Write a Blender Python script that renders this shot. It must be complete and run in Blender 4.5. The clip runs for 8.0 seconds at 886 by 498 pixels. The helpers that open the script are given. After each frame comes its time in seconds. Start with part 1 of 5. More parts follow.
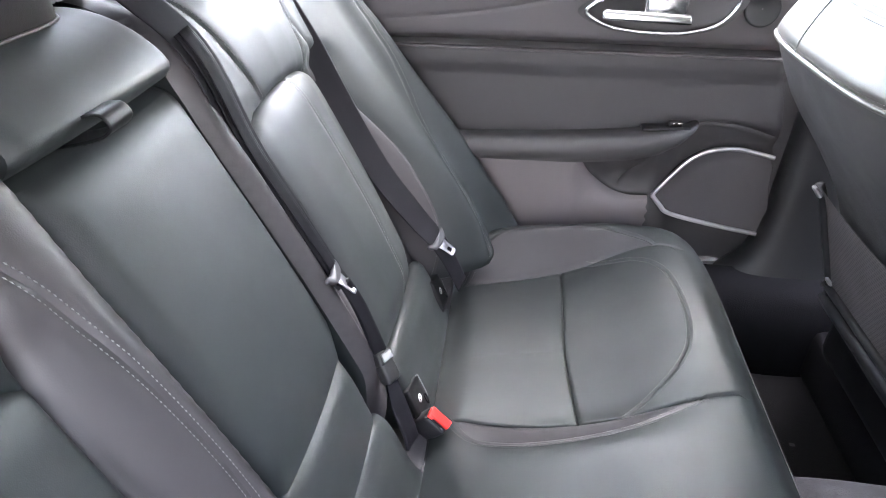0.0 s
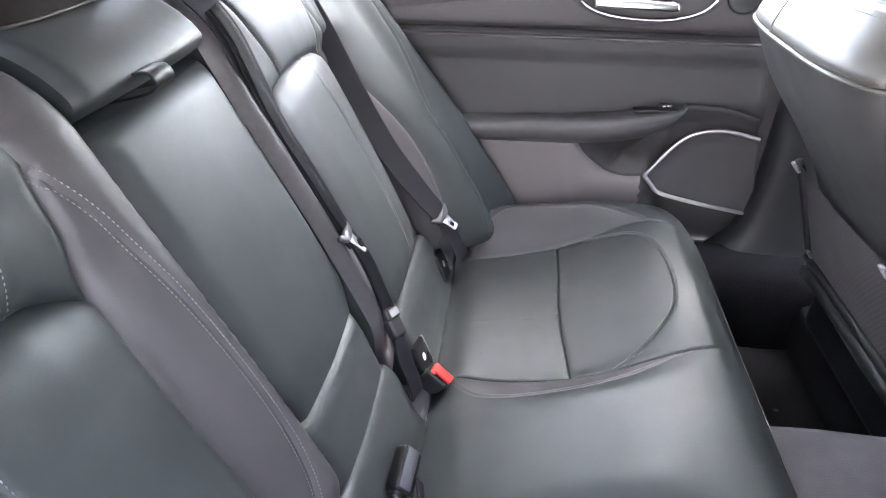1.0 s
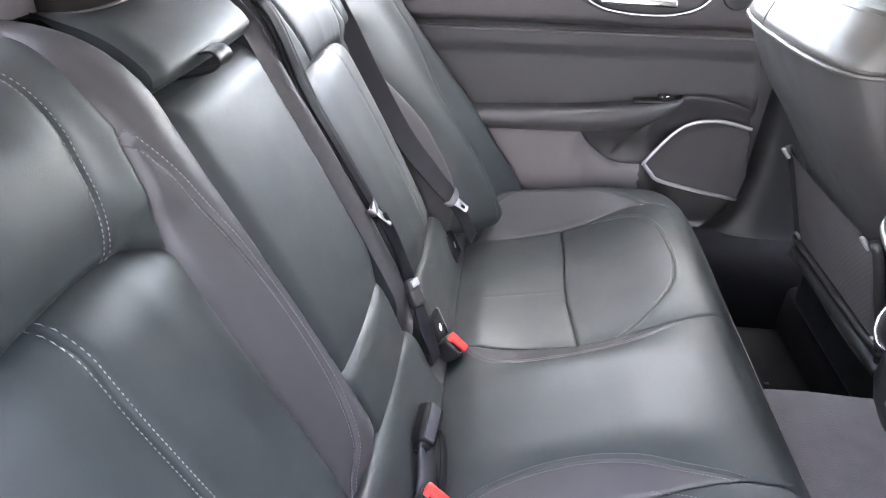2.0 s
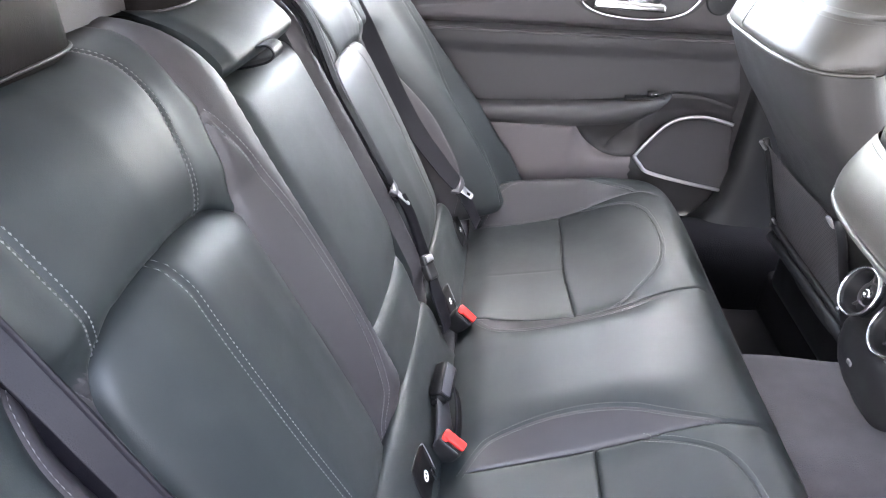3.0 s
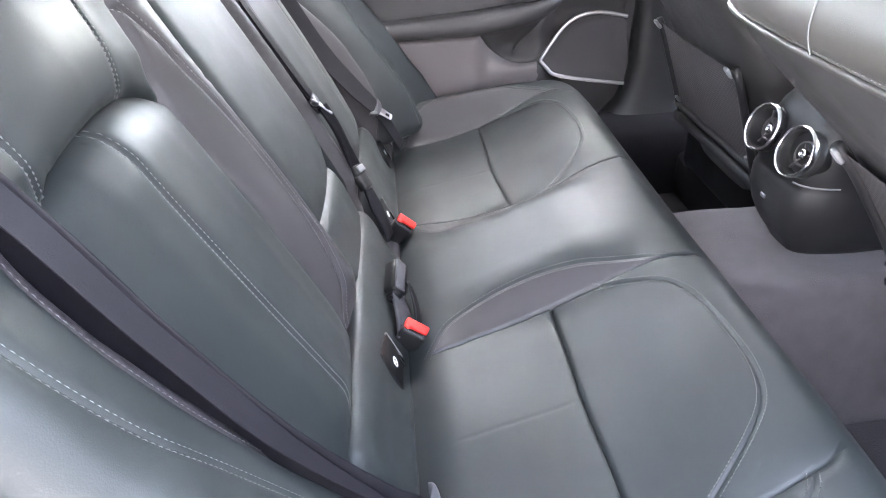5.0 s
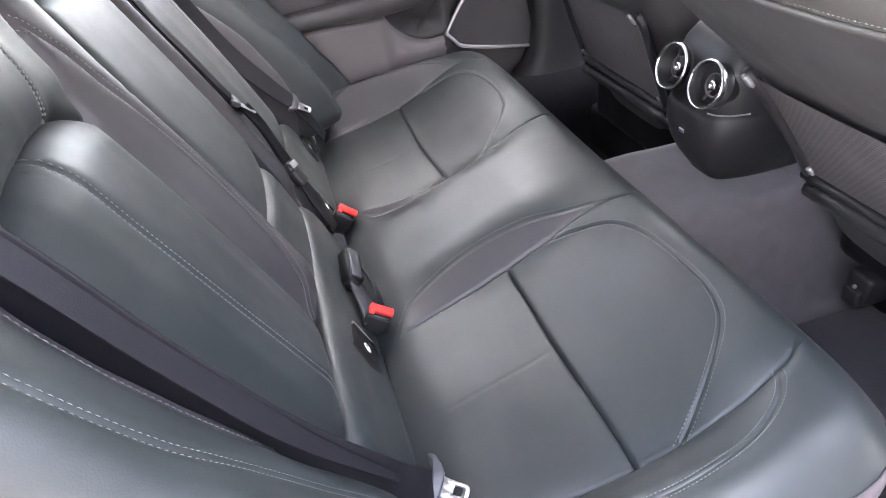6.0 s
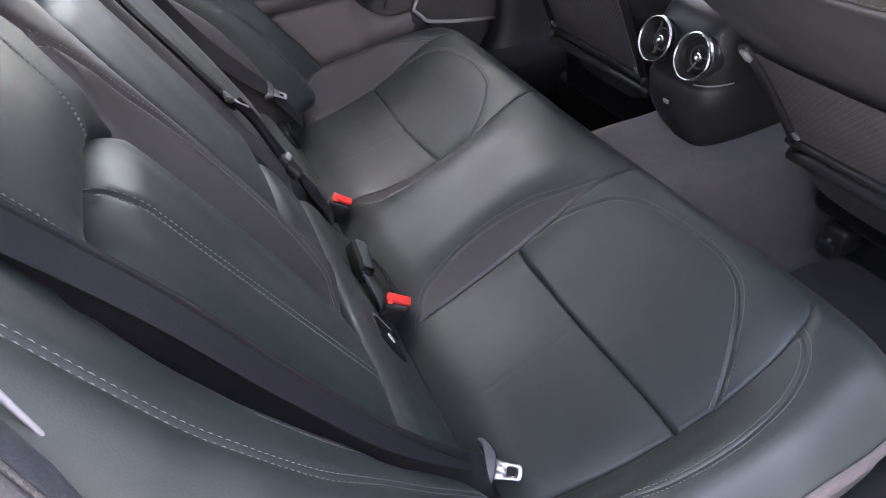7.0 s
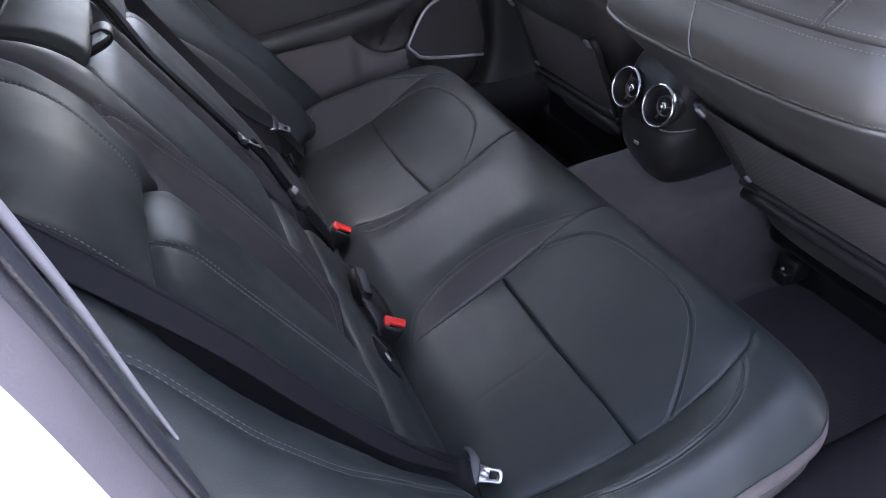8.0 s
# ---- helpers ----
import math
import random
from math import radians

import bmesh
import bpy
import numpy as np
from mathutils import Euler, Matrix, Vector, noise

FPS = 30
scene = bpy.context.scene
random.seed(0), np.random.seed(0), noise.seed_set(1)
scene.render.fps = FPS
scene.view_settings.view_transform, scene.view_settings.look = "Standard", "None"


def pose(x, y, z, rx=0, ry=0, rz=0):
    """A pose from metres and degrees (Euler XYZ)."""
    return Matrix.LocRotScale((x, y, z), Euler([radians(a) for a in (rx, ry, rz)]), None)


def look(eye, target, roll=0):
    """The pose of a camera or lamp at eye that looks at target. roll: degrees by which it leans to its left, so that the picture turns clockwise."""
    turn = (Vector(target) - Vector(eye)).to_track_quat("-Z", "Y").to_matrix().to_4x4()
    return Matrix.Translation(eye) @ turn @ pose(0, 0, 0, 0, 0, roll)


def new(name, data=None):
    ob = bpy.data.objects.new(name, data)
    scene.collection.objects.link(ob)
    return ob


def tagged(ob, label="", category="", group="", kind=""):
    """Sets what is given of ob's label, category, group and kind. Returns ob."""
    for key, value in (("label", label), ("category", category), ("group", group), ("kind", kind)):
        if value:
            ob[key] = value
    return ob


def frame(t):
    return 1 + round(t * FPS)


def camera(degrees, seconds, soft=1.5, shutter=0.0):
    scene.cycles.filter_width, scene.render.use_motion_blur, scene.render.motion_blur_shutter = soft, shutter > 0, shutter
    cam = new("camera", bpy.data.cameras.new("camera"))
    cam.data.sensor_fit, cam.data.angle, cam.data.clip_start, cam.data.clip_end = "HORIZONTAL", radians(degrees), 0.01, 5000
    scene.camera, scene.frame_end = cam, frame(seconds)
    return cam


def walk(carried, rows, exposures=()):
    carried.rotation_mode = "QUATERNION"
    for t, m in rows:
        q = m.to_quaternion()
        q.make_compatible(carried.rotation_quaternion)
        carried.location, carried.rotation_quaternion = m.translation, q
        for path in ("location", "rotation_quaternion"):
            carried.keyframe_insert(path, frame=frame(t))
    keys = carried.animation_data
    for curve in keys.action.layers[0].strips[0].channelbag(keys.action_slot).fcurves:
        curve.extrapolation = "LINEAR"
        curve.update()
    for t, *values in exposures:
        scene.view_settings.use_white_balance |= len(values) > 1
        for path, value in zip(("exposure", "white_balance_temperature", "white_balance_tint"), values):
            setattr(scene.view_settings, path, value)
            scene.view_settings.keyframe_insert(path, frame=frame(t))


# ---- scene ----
cam = camera(69.5, 8.0, 1.0)
PATH = [
    (0, (0.116, -0.496, 1.059), (-0.062, 1.184, -0.01), 0.4),
    (0.5, (0.139, -0.548, 1.058), (-0.054, 1.135, -0.006), 0.3),
    (1, (0.128, -0.589, 1.05), (-0.063, 1.097, -0.009), 0.3),
    (1.5, (0.116, -0.635, 1.05), (-0.068, 1.053, -0.007), 0.4),
    (2.8, (0.069, -0.765, 1.071), (-0.065, 0.931, 0.02), 1.7),
    (3, (0.068, -0.796, 1.074), (-0.063, 0.904, 0.027), 1.7),
    (3.5, (0.069, -0.848, 1.062), (-0.042, 0.857, 0.023), 1.8),
    (4, (0.073, -0.875, 1.034), (-0.013, 0.836, 0.002), 0.4),
    (4.5, (0.07, -0.871, 0.982), (0.051, 0.816, -0.093), -1.4),
    (5, (0.043, -0.876, 0.972), (0.148, 0.782, -0.141), -3.4),
    (5.2, (0.032, -0.888, 0.98), (0.186, 0.755, -0.151), -4.5),
    (6.3, (-0.03, -0.875, 0.968), (0.346, 0.681, -0.231), -9.3),
    (6.5, (-0.058, -0.858, 0.977), (0.347, 0.667, -0.251), -9.4),
    (7, (-0.095, -0.839, 1.012), (0.372, 0.63, -0.262), -8.9),
    (7.5, (-0.115, -0.865, 1.062), (0.375, 0.595, -0.214), -8.0),
    (8, (-0.118, -0.904, 1.11), (0.394, 0.566, -0.145), -7.4),
]
walk(cam, [(t, look(eye, target, roll)) for t, eye, target, roll in PATH],
     exposures=((0, 5.72, 6300, 15), (3.0, 5.79, 6300, 15), (3.5, 5.68, 6300, 15), (4.5, 5.46, 6300, 13), (5.0, 5.84, 6350, 15), (6.5, 5.08, 6550, 18), (7.0, 4.60, 6400, 19), (7.5, 4.13, 6150, 20), (8.0, 3.95, 5800, 20)))

# world, sun and daylight
world = bpy.data.worlds.new("overcast_sky")
scene.world = world
world.use_nodes = True
wn, wl = world.node_tree.nodes, world.node_tree.links
sky = wn.new("ShaderNodeTexSky")
sky.sky_type = "NISHITA"
sky.sun_disc = False
sky.sun_elevation = radians(61)
sky.sun_rotation = radians(22)
sky.air_density, sky.dust_density = 1.4, 3.2
pale = wn.new("ShaderNodeHueSaturation")
pale.inputs["Saturation"].default_value = 0.55
wl.new(sky.outputs[0], pale.inputs["Color"])
wl.new(pale.outputs[0], wn["Background"].inputs[0])
wn["Background"].inputs[1].default_value = 0.11

sun = new("sun", bpy.data.lights.new("sun", "SUN"))
sun.data.energy, sun.data.angle, sun.data.color = 0.4, radians(80), (1.0, 0.985, 0.96)
sun.matrix_world = look((0.45, 1.1, 2.15), (0, 0, 0))


# ---- materials ----
def material(name, colour, rough=0.5, metal=0.0, grain=0.0, grain_scale=400.0, mottle=0.12, mottle_scale=9.0,
             cells=False, rough_var=0.08, spec=0.5, tint=None, coat=0.0, sheen=0.0):
    m = bpy.data.materials.new(name)
    m.use_nodes = True
    n, l = m.node_tree.nodes, m.node_tree.links
    b = n["Principled BSDF"]
    b.inputs["Metallic"].default_value = metal
    b.inputs["Specular IOR Level"].default_value = spec
    b.inputs["Coat Weight"].default_value = coat
    b.inputs["Sheen Weight"].default_value = sheen
    tc = n.new("ShaderNodeTexCoord")
    big = n.new("ShaderNodeTexNoise")
    big.inputs["Scale"].default_value, big.inputs["Detail"].default_value = mottle_scale, 5.0
    l.new(tc.outputs["Object"], big.inputs["Vector"])
    ramp = n.new("ShaderNodeMix")
    ramp.data_type = "RGBA"
    dark = [c * (1 - mottle) for c in colour]
    light = [c * (1 + mottle) for c in (tint or colour)]
    ramp.inputs["A"].default_value, ramp.inputs["B"].default_value = (*dark, 1), (*light, 1)
    l.new(big.outputs["Fac"], ramp.inputs["Factor"])
    l.new(ramp.outputs["Result"], b.inputs["Base Color"])
    fine = n.new("ShaderNodeTexVoronoi" if cells else "ShaderNodeTexNoise")
    fine.inputs["Scale"].default_value = grain_scale
    l.new(tc.outputs["Object"], fine.inputs["Vector"])
    out = fine.outputs["Distance"] if cells else fine.outputs["Fac"]
    rr = n.new("ShaderNodeMapRange")
    rr.inputs["To Min"].default_value, rr.inputs["To Max"].default_value = max(rough - rough_var, 0.02), min(rough + rough_var, 1)
    rr.inputs["From Min"].default_value, rr.inputs["From Max"].default_value = 0.3, 0.7
    l.new(big.outputs["Fac"], rr.inputs["Value"])
    l.new(rr.outputs["Result"], b.inputs["Roughness"])
    if grain:
        bump = n.new("ShaderNodeBump")
        bump.inputs["Strength"].default_value, bump.inputs["Distance"].default_value = grain, 0.0008
        l.new(out, bump.inputs["Height"])
        soft = n.new("ShaderNodeBump")
        soft.inputs["Strength"].default_value, soft.inputs["Distance"].default_value = 0.14, 0.003
        mid = n.new("ShaderNodeTexNoise")
        mid.inputs["Scale"].default_value, mid.inputs["Detail"].default_value = 28.0, 3.0
        l.new(tc.outputs["Object"], mid.inputs["Vector"])
        l.new(mid.outputs["Fac"], soft.inputs["Height"])
        l.new(bump.outputs["Normal"], soft.inputs["Normal"])
        l.new(soft.outputs["Normal"], b.inputs["Normal"])
    return m


LEATHER = material("black_leather", (0.0102, 0.0131, 0.0137), 0.54, grain=0.09, grain_scale=850, cells=True, mottle=0.15, spec=0.40)
INSERT = material("insert_leather", (0.0094, 0.0116, 0.0122), 0.55, grain=0.09, grain_scale=850, cells=True, mottle=0.15, spec=0.37)
VINYL = material("charcoal_vinyl", (0.0265, 0.0243, 0.0265), 0.48, grain=0.10, grain_scale=850, cells=True, mottle=0.10, spec=0.38)
SEATBACK = material("seat_leather", (0.034, 0.0325, 0.0315), 0.45, grain=0.18, grain_scale=800, cells=True, mottle=0.10, spec=0.45)
# paler, warmer copy of the seat leather: top light put into the colour
SEATLIT = material("lit_seat_leather", (0.044, 0.0405, 0.035), 0.42, grain=0.10, grain_scale=850, cells=True, mottle=0.08, spec=0.80)
PALETHREAD = material("pale_thread", (0.15, 0.147, 0.14), 0.8, grain=0.2, grain_scale=900)
THREAD = material("grey_thread", (0.155, 0.154, 0.152), 0.8, grain=0.2, grain_scale=900)
DARKTHREAD = material("dark_thread", (0.115, 0.114, 0.111), 0.8, grain=0.2, grain_scale=900)
WEBBING = material("belt_webbing", (0.0050, 0.0047, 0.0066), 0.6, grain=0.3, grain_scale=900, mottle=0.1, spec=0.13)
PLASTIC = material("black_plastic", (0.013, 0.0128, 0.0135), 0.46, grain=0.25, grain_scale=800, spec=0.28)
SOFTPLASTIC = material("charcoal_plastic", (0.056, 0.051, 0.053), 0.55, grain=0.35, grain_scale=900, cells=True)
TRIMPLASTIC = material("dark_trim_plastic", (0.028, 0.0265, 0.028), 0.5, grain=0.35, grain_scale=900, cells=True)
GLOSSBLACK = material("gloss_black", (0.008, 0.008, 0.009), 0.18, grain=0.0)
BLACKPLATE = material("anchor_plastic", (0.0035, 0.0035, 0.004), 0.45, grain=0.15, grain_scale=800, spec=0.2)
GREYPLASTIC = material("grey_plastic", (0.16, 0.16, 0.165), 0.4, grain=0.2, grain_scale=700)
TONGUEGREY = material("tongue_plastic", (0.026, 0.026, 0.030), 0.45, grain=0.2, grain_scale=700)
RED = material("red_plastic", (0.48, 0.018, 0.014), 0.45, grain=0.15, grain_scale=500, spec=0.3)
CHROME = material("satin_chrome", (0.62, 0.62, 0.62), 0.22, metal=1.0, rough_var=0.06)
SATIN = material("brushed_trim", (0.50, 0.49, 0.50), 0.36, metal=1.0, rough_var=0.06)
STEEL = material("steel", (0.34, 0.34, 0.35), 0.32, metal=1.0)
WHITE = material("white_print", (0.75, 0.75, 0.75), 0.5)
CARPET = material("black_carpet", (0.062, 0.057, 0.061), 0.95, grain=1.0, grain_scale=420, mottle=0.35, mottle_scale=30, spec=0.1, sheen=0.15)
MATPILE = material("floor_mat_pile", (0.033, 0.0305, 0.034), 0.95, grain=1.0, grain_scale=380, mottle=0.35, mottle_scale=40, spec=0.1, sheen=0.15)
# near-black copy of the mat pile, carrying the far footwell's shade
FARMATSHADE = material("far_mat_shaded_pile", (0.0065, 0.006, 0.0068), 0.95, grain=1.0, grain_scale=380, mottle=0.35, mottle_scale=40, spec=0.1)
RUBBER = material("rubber_seal", (0.022, 0.023, 0.028), 0.45, grain=0.3, grain_scale=500)
PAINT = material("silver_paint", (0.50, 0.49, 0.51), 0.3, metal=0.15, coat=0.5, mottle=0.03)
HEADLINER = material("pale_headliner", (0.68, 0.66, 0.615), 0.95, grain=0.5, grain_scale=300)
# carpet copy darkened so that its colour holds the footwell's shade
SHADECARPET = material("shaded_carpet", (0.008, 0.0077, 0.009), 0.95, grain=1.0, grain_scale=420, mottle=0.3, mottle_scale=30, spec=0.05)
PLASTER = material("grey_plaster", (0.50, 0.49, 0.48), 0.9, grain=0.6, grain_scale=90, mottle=0.15, mottle_scale=2)
PALETRIM = material("pale_trim", (0.15, 0.145, 0.155), 0.5)
# grey-mauve tone of the shut face as it looks in shade
JAMBSHADE = material("shaded_jamb", (0.115, 0.105, 0.115), 0.5, grain=0.2, grain_scale=600)
ASPHALT = material("concrete_paving", (0.40, 0.39, 0.38), 0.9, grain=1.0, grain_scale=120, mottle=0.3, mottle_scale=3)


def net_material():
    """Woven net of the seat pockets."""
    m = material("pocket_net", (0.060, 0.055, 0.057), 0.8, mottle=0.15)
    n, l = m.node_tree.nodes, m.node_tree.links
    tc = n.new("ShaderNodeTexCoord")
    brick = n.new("ShaderNodeTexBrick")
    brick.inputs["Scale"].default_value = 42.0
    brick.inputs["Color1"].default_value = brick.inputs["Color2"].default_value = (0, 0, 0, 1)
    brick.inputs["Mortar"].default_value = (1, 1, 1, 1)
    brick.inputs["Mortar Size"].default_value = 0.068
    brick.inputs["Mortar Smooth"].default_value = 0.1
    brick.inputs["Brick Width"].default_value, brick.inputs["Row Height"].default_value = 0.42, 0.22
    l.new(tc.outputs["UV"], brick.inputs["Vector"])
    weave = n.new("ShaderNodeMix")
    weave.data_type = "RGBA"
    weave.inputs["A"].default_value, weave.inputs["B"].default_value = (0.009, 0.008, 0.008, 1), (0.052, 0.046, 0.047, 1)
    l.new(brick.outputs["Color"], weave.inputs["Factor"])
    l.new(weave.outputs["Result"], n["Principled BSDF"].inputs["Base Color"])
    bump = n.new("ShaderNodeBump")
    bump.inputs["Strength"].default_value, bump.inputs["Distance"].default_value = 0.6, 0.0010
    l.new(brick.outputs["Color"], bump.inputs["Height"])
    l.new(bump.outputs["Normal"], n["Principled BSDF"].inputs["Normal"])
    return m


MAUVE = material("mauve_vinyl", (0.050, 0.042, 0.045), 0.5, grain=0.18, grain_scale=850, cells=True, mottle=0.10, spec=0.4)
DOORCLOTH = material("door_pocket_plastic", (0.120, 0.108, 0.112), 0.5, grain=0.3, grain_scale=900, cells=True, mottle=0.08)
NET = net_material()


def glass_material():
    m = bpy.data.materials.new("window_glass")
    m.use_nodes = True
    n = m.node_tree.nodes
    b = n["Principled BSDF"]
    b.inputs["Base Color"].default_value = (0.93, 0.96, 0.95, 1)
    b.inputs["Roughness"].default_value = 0.0
    b.inputs["Transmission Weight"].default_value = 1.0
    b.inputs["IOR"].default_value = 1.45
    return m


GLASS = glass_material()
GRILLE = material("speaker_mesh", (0.040, 0.037, 0.039), 0.7, grain=1.0, grain_scale=900, cells=True)
# leather copy darkened because the headrest fronts lie in shadow
HEADRESTSHADE = material("shaded_headrest_leather", (0.0062, 0.0048, 0.0043), 0.55, grain=0.16, grain_scale=850, cells=True, spec=0.14)


# ---- builders ----
def to_mesh(name, verts, faces, smooth=True):
    me = bpy.data.meshes.new(name)
    me.from_pydata([tuple(map(float, v)) for v in verts], [], [tuple(int(i) for i in f) for f in faces])
    me.update()
    if smooth:
        me.polygons.foreach_set("use_smooth", [True] * len(me.polygons))
    return me


def part(name, shape, mat, parent=None, label=""):
    """Links a shape, (verts, faces) or a bmesh, as one mesh object under a thing or a part."""
    if isinstance(shape, bmesh.types.BMesh):
        me = bpy.data.meshes.new(name)
        shape.to_mesh(me)
        shape.free()
        me.polygons.foreach_set("use_smooth", [True] * len(me.polygons))
    else:
        me = to_mesh(name, *shape)
    me.materials.append(mat)
    ob = new(name, me)
    if parent is not None:
        ob.parent = parent
        ob.matrix_parent_inverse = parent.matrix_world.inverted()
    if label:
        ob["label"] = label
    return ob


def thing(name, label, category, group="", kind="", at=(0, 0, 0)):
    e = new(name)
    e.location = at
    e.empty_display_size = 0.05
    e.matrix_world = Matrix.Translation(at)
    return tagged(e, label, category, group, kind)


def join(*shapes):
    vs, fs = [], []
    for v, f in shapes:
        k = len(vs)
        vs += [tuple(p) for p in v]
        fs += [tuple(i + k for i in face) for face in f]
    return vs, fs


def moved(shape, m):
    v, f = shape
    return [tuple(m @ Vector(p)) for p in v], f


def smoothed(points, closed=False, n=8):
    """Catmull-Rom curve through points."""
    p = [np.array(q, float) for q in points]
    k = len(p)
    out = []
    for i in range(k if closed else k - 1):
        if closed:
            a, b, c, d = p[i - 1], p[i], p[(i + 1) % k], p[(i + 2) % k]
        else:
            a, b, c, d = p[max(i - 1, 0)], p[i], p[i + 1], p[min(i + 2, k - 1)]
        for j in range(n):
            t = j / n
            out.append(0.5 * ((2 * b) + (c - a) * t + (2 * a - 5 * b + 4 * c - d) * t * t + (3 * b - a - 3 * c + d) * t ** 3))
    if not closed:
        out.append(p[-1])
    return np.array(out)


def resampled(points, step, closed=False):
    p = np.array(points, float)
    if closed:
        p = np.vstack([p, p[:1]])
    d = np.r_[0, np.cumsum(np.linalg.norm(np.diff(p, axis=0), axis=1))]
    n = max(int(round(d[-1] / step)), 1)
    s = np.linspace(0, d[-1], n + 1)
    q = np.stack([np.interp(s, d, p[:, k]) for k in range(p.shape[1])], 1)
    return q[:-1] if closed else q


def loft(rings, closed=True, cap=False):
    """Skin over rings with equal numbers of points."""
    m = len(rings[0])
    vs = [tuple(p) for r in rings for p in r]
    fs = []
    for i in range(len(rings) - 1):
        for j in range(m if closed else m - 1):
            a, b = i * m + j, i * m + (j + 1) % m
            fs.append((a, b, b + m, a + m))
    if cap:
        fs.append(tuple(range(m))[::-1])
        fs.append(tuple((len(rings) - 1) * m + j for j in range(m)))
    return vs, fs


def tube(points, radius, segs=8, closed=False, flat=1.0, up=(0, 0, 1)):
    p = np.array(points, float)
    k = len(p)
    rings = []
    for i in range(k):
        t = (p[(i + 1) % k] - p[i - 1]) if closed else (p[min(i + 1, k - 1)] - p[max(i - 1, 0)])
        t = Vector(t).normalized()
        side = t.cross(Vector(up))
        if side.length < 1e-4:
            side = t.cross(Vector((1, 0, 0.01)))
        side.normalize()
        top = side.cross(t)
        r = radius[i] if isinstance(radius, (list, tuple, np.ndarray)) else radius
        rings.append([Vector(p[i]) + side * (r * math.cos(a)) + top * (r * flat * math.sin(a))
                      for a in (2 * math.pi * j / segs for j in range(segs))])
    if closed:
        rings.append(rings[0])
    return loft(rings, True, not closed)


def ribbon(points, normals, width, thick=0.0014):
    """A strap along points whose broad face looks along normals."""
    rings = []
    k = len(points)
    for i in range(k):
        t = Vector(points[min(i + 1, k - 1)]) - Vector(points[max(i - 1, 0)])
        t.normalize()
        n = Vector(normals[i])
        n = (n - t * n.dot(t)).normalized()
        s = t.cross(n)
        w = (width[i] if isinstance(width, (list, tuple, np.ndarray)) else width) / 2
        c = Vector(points[i])
        ring = []
        for u, h in ((-1, -1), (-0.9, -1.3), (-0.4, -1), (0.4, -1), (0.9, -1.3), (1, -1), (1, 1), (0.9, 1.3), (0.4, 1), (-0.4, 1), (-0.9, 1.3), (-1, 1)):
            ring.append(c + s * (w * u) + n * (thick / 2 * h))
        rings.append(ring)
    return loft(rings, True, True)


def rbox(sx, sy, sz, r=0.004, m=None, segs=2, taper=(1, 1)):
    """A box with rounded edges, centred; taper scales its top in x and y."""
    bm = bmesh.new()
    bmesh.ops.create_cube(bm, size=1.0)
    for v in bm.verts:
        top = v.co.z > 0
        v.co = Vector((v.co.x * sx * (taper[0] if top else 1), v.co.y * sy * (taper[1] if top else 1), v.co.z * sz))
    bmesh.ops.bevel(bm, geom=bm.edges[:], offset=r, segments=segs, profile=0.5, affect="EDGES")
    if m is not None:
        bm.transform(m)
    vs = [tuple(v.co) for v in bm.verts]
    bm.verts.index_update()
    fs = [tuple(v.index for v in f.verts) for f in bm.faces]
    bm.free()
    return vs, fs


def disc_ring(profile, segs=32, m=None):
    """Surface of revolution about z: profile of (radius, z)."""
    rings = [[Vector((r * math.cos(a), r * math.sin(a), z)) for a in (2 * math.pi * j / segs for j in range(segs))] for r, z in profile]
    s = loft(rings, True, False)
    return moved(s, m) if m is not None else s


def smoothstep(a, b, x):
    t = np.clip((x - a) / (b - a), 0, 1)
    return t * t * (3 - 2 * t)


def inside(poly, q):
    poly = np.asarray(poly, float)
    x, y = q[:, 0], q[:, 1]
    res = np.zeros(len(q), bool)
    a = poly
    b = np.roll(poly, -1, 0)
    for (x0, y0), (x1, y1) in zip(a, b):
        if y0 == y1:
            continue
        hit = ((y0 > y) != (y1 > y)) & (x < (x1 - x0) * (y - y0) / (y1 - y0) + x0)
        res ^= hit
    return res


def seg_dist(line, q):
    best = np.full(len(q), 9.0)
    for a, b in zip(line[:-1], line[1:]):
        d = b - a
        t = np.clip(((q - a) @ d) / (d @ d + 1e-12), 0, 1)
        best = np.minimum(best, np.hypot(*(q - a - t[:, None] * d).T))
    return best


